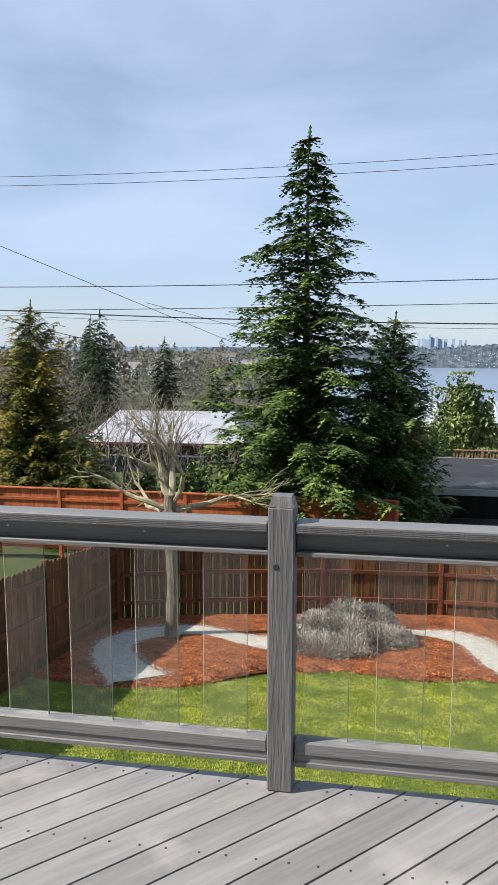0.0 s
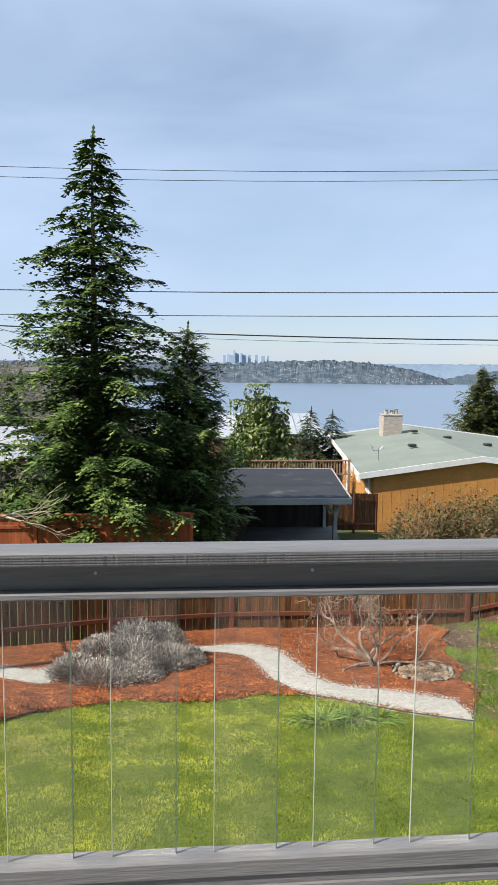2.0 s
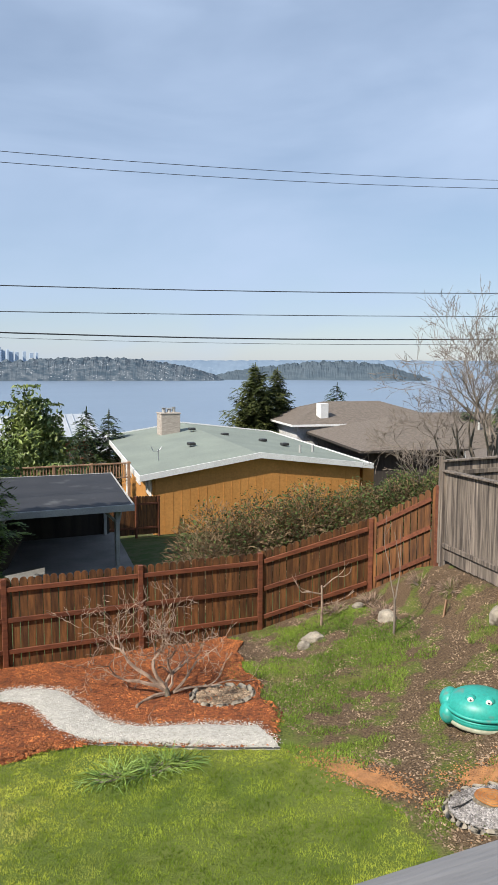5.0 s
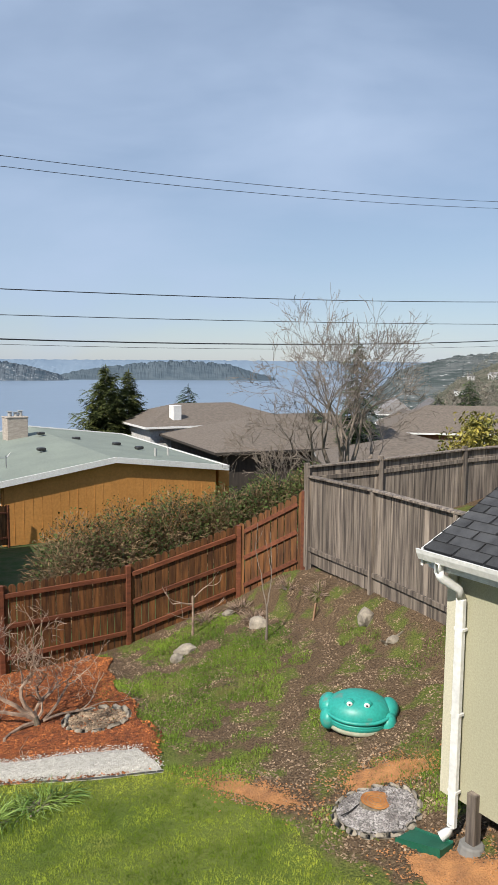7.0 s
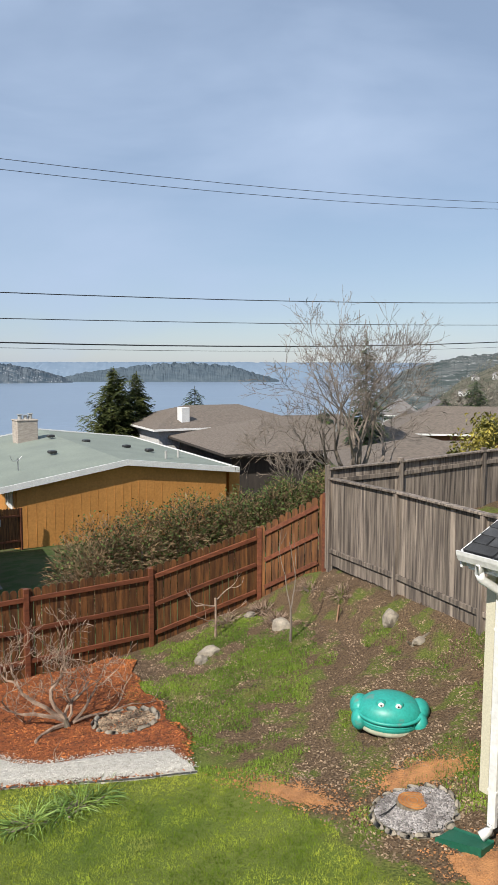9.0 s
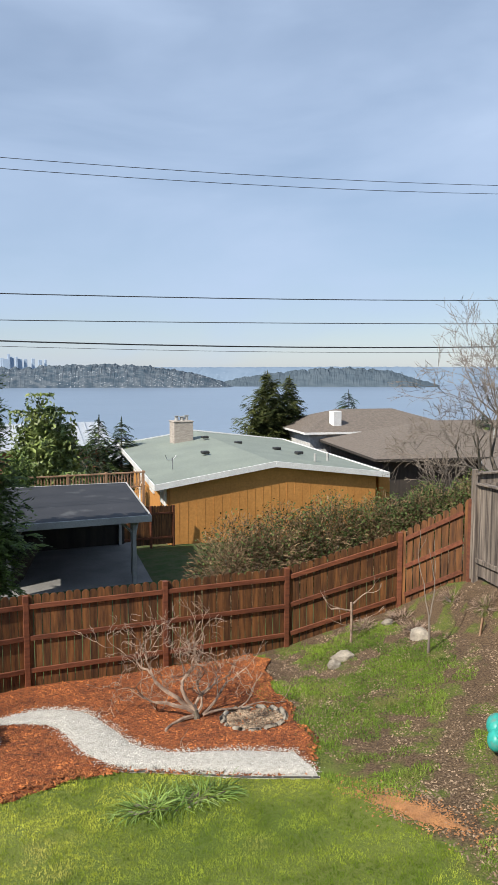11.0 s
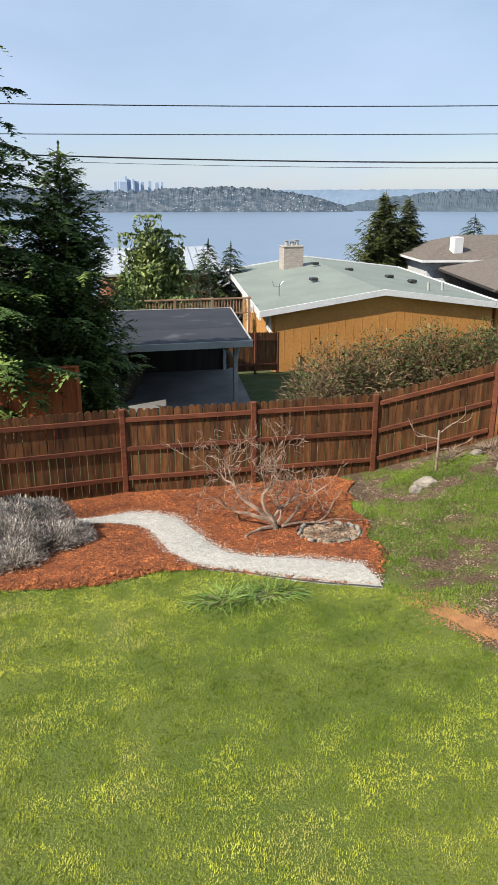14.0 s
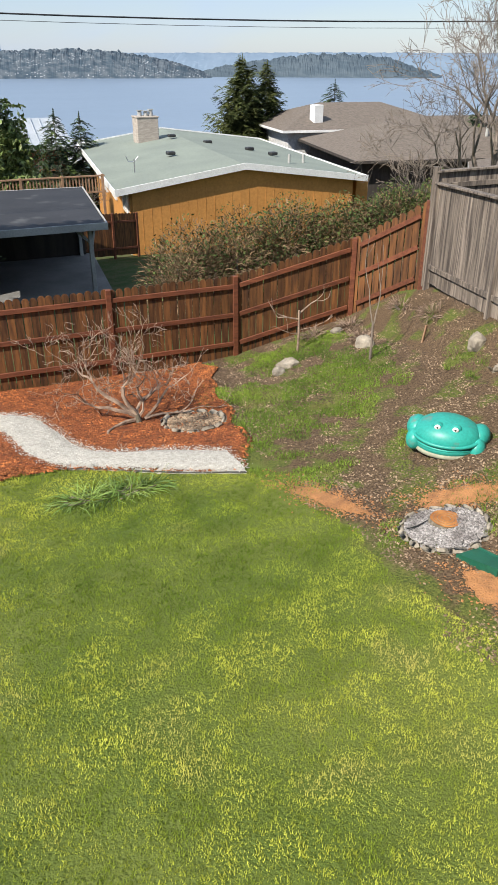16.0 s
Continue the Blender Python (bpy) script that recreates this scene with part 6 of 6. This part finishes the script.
ch = part("chimney", Geo().box((14.25, 48.2, -2.6), (1.3, 1.05, 1.5), b=0.03).box((14.25, 48.2, -1.87), (1.38, 1.13, 0.08), b=0.02), "chimney", yh, "pale brick chimney")
for dx, h in ((-0.32, 0.30), (0.05, 0.26), (0.35, 0.34)):
    part("chimney_pot", Geo().tube([(14.25 + dx, 48.2, -1.85), (14.25 + dx, 48.2, -1.85 + h)], [0.13, 0.12], 10).box((14.25 + dx, 48.2, -1.83 + h), (0.3, 0.3, 0.03)), "weathered_white", ch)
for x, y in ((13.3, 40.5), (16.8, 44.5), (15.4, 46.8), (18.4, 42.2), (18.9, 40.2)):
    zz = lerp(((8.8, -3.76), (15.2, -2.93), (22, -3.78)), x)
    part("roof_vent", Geo().box((x, y, zz + 0.12), (0.42, 0.42, 0.16), b=0.04), "black", yh)
for x, y in ((19.7, 38.2), (18.3, 37.0)):
    zz = lerp(((8.8, -3.76), (15.0, -2.93), (21.6, -3.78)), x)
    part("vent_pipe", Geo().tube([(x, y, zz - 0.05), (x, y, zz + 0.4)], [0.07, 0.07], 8), "weathered_white", yh)
dish = part("antenna", Geo().tube([(10.6, 37.6, -3.5), (10.6, 37.6, -2.9)], [0.025, 0.025], 6).tube([(10.2, 37.5, -2.75), (10.3, 37.5, -3.0), (10.6, 37.6, -3.02), (10.8, 37.6, -2.8)], [0.02] * 4, 5), "steel", yh)


def hip_house(name, c, w, d, turn, eave, ridge_h, ground, wall_mat, roof_mat, label, ridge_len=0.4, over=0.5, trim_mat="white", wins=(), gable=False):
    """A house: walls, a hipped or gabled roof, windows."""
    th = thing(name, (c[0], c[1], ground), label, "house", "neighbouring houses")
    R = Matrix.Rotation(turn, 3, "Z")
    def P(x, y, z):
        q = R @ Vector((x, y, 0))
        return (c[0] + q.x, c[1] + q.y, z)
    part("wall", Geo().prism([P(x, y, 0)[:2] for x, y in ((-w / 2, -d / 2), (w / 2, -d / 2), (w / 2, d / 2), (-w / 2, d / 2))], ground - 1.5, eave), wall_mat, th)
    hw, hd, rl_ = w / 2 + over, d / 2 + over, w * ridge_len / 2 if not gable else w / 2 + over
    e = [P(-hw, -hd, eave), P(hw, -hd, eave), P(hw, hd, eave), P(-hw, hd, eave)]
    r0, r1 = P(-rl_, 0, ridge_h), P(rl_, 0, ridge_h)
    g = Geo().add(e + [r0, r1] + [(x, y, z - 0.12) for x, y, z in e], [(0, 1, 5, 4), (2, 3, 4, 5), (1, 2, 5), (3, 0, 4), (9, 8, 7, 6), (0, 6, 7, 1), (1, 7, 8, 2), (2, 8, 9, 3), (3, 9, 6, 0)])
    part("roof", g, roof_mat, th)
    for i in range(4):
        trim(th, e[i], e[(i + 1) % 4], 0.16, 0.05, trim_mat, 0.08)
    if gable:
        for s in (-1, 1):
            part("gable", Geo().add([P(s * w / 2, -d / 2, eave), P(s * w / 2, d / 2, eave), P(s * w / 2, 0, ridge_h - 0.15)], [(0, 1, 2)]), wall_mat, th)
    for x, y, z, ww, hh, a in wins:
        window(th, P(x, y, z), ww, hh, turn + a)
    return th


bh = hip_house("brown_roof_house", (33.0, 43.5), 15.5, 11.0, radians(-12), -3.75, -1.95, -6.5, "darkwall", "brownroof", "low house with a broad brown hip roof", 0.35, 0.7, "darkwall", ((2.5, -5.54, -4.6, 2.2, 1.1, 0),))
part("vent_pipe", Geo().tube([(33, 40.2, -2.9), (33, 40.2, -2.3)], [0.09, 0.09], 8), "weathered_white", bh)
wh = hip_house("white_wall_house", (32.2, 55.2), 12.5, 9.0, radians(-8), -3.2, -1.75, -7.5, "farhouse", "brownroof", "white-walled house with a brown roof and chimney", 0.4, 0.6, "white")
part("chimney", Geo().box((27.9, 52.3, -2.5), (0.72, 0.72, 1.6), b=0.03), "white", wh)
hip_house("shingle_roof_house", (32.0, 30.5), 11.0, 8.0, radians(-38), -3.9, -2.6, -6.5, "brick", "brownroof", "low house with grey-brown shingle roof", 0.4, 0.6, "weathered_white")
kh = hip_house("brick_house", (56.0, 47.0), 15.0, 10.0, radians(-42), -4.3, -2.2, -8.0, "brick", "brownroof", "red brick house with a long brown roof", 0.5, 0.7, "white", ((-5, -5.04, -5.6, 1.4, 1.3, 0), (0, -5.04, -5.6, 1.6, 1.3, 0)))
for dx in (0, 5.6):
    hip_house("white_gabled_house", (80.5 + dx * 0.72, 80 - dx * 0.65), 7.5, 5.0, radians(48), -5.6, -3.4, -9.0, "farhouse", "farroof", "white gabled house on the far slope", 0.5, 0.4, "white", ((-3.8, 0, -6.8, 1.0, 1.2, math.pi / 2),), gable=True)
hip_house("pale_gable_house", (63, 62), 6.0, 5.0, radians(40), -5.2, -3.6, -9.0, "farhouse", "brownroof", "small pale gabled house", 0.5, 0.4, "white", gable=True)
mh = hip_house("metal_roof_house", (6.4, 56.0), 7.5, 7.0, 0.04, -3.75, -2.35, -9.0, "brick", "metalroof", "house with a pale standing-seam metal roof", 0.5, 0.4, "weathered_white", gable=True)
for x in np.arange(2.6, 10.4, 0.55):
    part("seam", Geo().tube([(x, 52.2, -3.68), (x, 55.9, -2.30)], [0.03, 0.03], 4), "metalroof", mh)
lh = hip_house("pale_roof_house", (-12.6, 46.0), 9.0, 7.5, 0.05, -4.1, -2.55, -7.0, "darkwall", "palesnow", "house with a pale flat-looking roof and maroon fascia", 0.85, 0.5, "maroon", ((-3, -3.79, -5.6, 1.6, 1.3, 0), (1.5, -3.79, -5.6, 1.8, 1.3, 0)))
part("lower_wall", Geo().box((-12.2, 42.0, -6.6), (3.4, 0.3, 0.9), b=0.02), "white", lh, "low white wall")
hip_house("blue_tarp_house", (11.5, 66.0), 4.5, 4.0, 0.0, -6.0, -4.6, -11.0, "farhouse", "palesnow", "small pale building near the shore", 0.5, 0.3, "white", gable=True)

# houses and woods on the slopes
first = hip_house("hillside_house", (0, 0), 9.0, 7.0, 0, 3.2, 5.4, 0, "farhouse", "farroof", "pale house on the far hillside", 0.5, 0.4, "white", ((-2, -3.54, 1.6, 1.4, 1.2, 0), (2, -3.54, 1.6, 1.4, 1.2, 0)), gable=True)
rnd = random.Random(21)
spots = []
while len(spots) < 36:
    lf_ = len(spots) < 24
    a, d = (radians(rnd.uniform(-34, -4)), rnd.uniform(230, 560)) if lf_ else (radians(rnd.uniform(47, 66)), rnd.uniform(430, 660))
    x, y = math.sin(a) * d, math.cos(a) * d
    if all(math.hypot(x - p, y - q) > 13 for p, q in spots):
        spots.append((x, y))
for k, (x, y) in enumerate(spots):
    m = Matrix.Translation((x, y, ground_z(x, y) - 0.3)) @ Matrix.Rotation(rnd.uniform(-0.7, 0.7) - math.atan2(x, y), 4, "Z") @ Matrix.Scale(1.0 if k < 24 else 0.62, 4)
    if k:
        copy_thing(first, m)
    else:
        first.matrix_basis = m
g = Geo()
for k in range(5000):
    if k < 2900:
        a, d = radians(rnd.uniform(-42, -3)), 100 + 600 * rnd.random() ** 1.25
    else:
        a, d = radians(rnd.uniform(44, 72)), 190 + 520 * rnd.random() ** 1.2
    x, y = math.sin(a) * d, math.cos(a) * d
    if any(abs(x - p) < 8 and -26 < y - q < 5 for p, q in spots):
        continue
    z, h = ground_z(x, y), rnd.uniform(2.5, 6) * (1.7 if rnd.random() < 0.12 else 1)
    r = h * rnd.uniform(0.2, 0.45)
    near_one = d < 220
    for j in range(150 if near_one else 46):
        t, b = rnd.random() ** 0.8, rnd.uniform(0, 6.283)
        q = r * (1 - t) ** 0.6 * rnd.uniform(0.5, 1.1)
        c = Vector((x + q * math.cos(b), y + q * math.sin(b), z + h * (0.12 + 0.88 * t)))
        s = r * (0.12 if near_one else 0.24)
        g.add([tuple(c + Vector((rnd.uniform(-s, s), rnd.uniform(-s, s), rnd.uniform(-s, s)))) for _ in range(3)], [(0, 1, 2)])
M["woods"] = material("far_woods", (0.10, 0.115, 0.085), (0.19, 0.165, 0.14), 0.9, 0.03, (1, 1, 1), 0.3, 0, island=0.4)
solid("far_woods", g, "woods", "far mixed woods between hillside houses", "woods", "stuff")


# ---- overhead cables ----
def cable(pts, r, label):
    return solid("overhead_cable", Geo().tube(pts, [r] * len(pts), 5), "cable", label, "cable", group="overhead cables")


for low, slope, bend, r in ((7.72, 0.018, 0.00135, 0.010), (7.40, 0.018, 0.00135, 0.010), (3.76, 0.0095, 0.0007, 0.016), (2.97, 0.010, 0.00037, 0.013), (2.40, -0.0215, 0.0011, 0.022), (2.24, -0.0215, 0.0010, 0.007)):
    cable([(x, 26, low + slope * x + bend * x * x) for x in np.arange(-36, 60, 3.0)], r, "black overhead utility cable")
cable([(-16, 20, 6.6), (-3.2, 40, 0.0)], 0.012, "slanting black service cable")
cable([(-16, 18.5, 3.7), (-9.5, 26, 1.6)], 0.012, "slanting black service cable")
cable([(-8.2, 26.2, 3.15), (-1.8, 40, 1.2)], 0.01, "thin service drop cable")
cable([(22, 9, 7.5), (8, 12, 9.6)], 0.005, "thin black overhead utility wire")
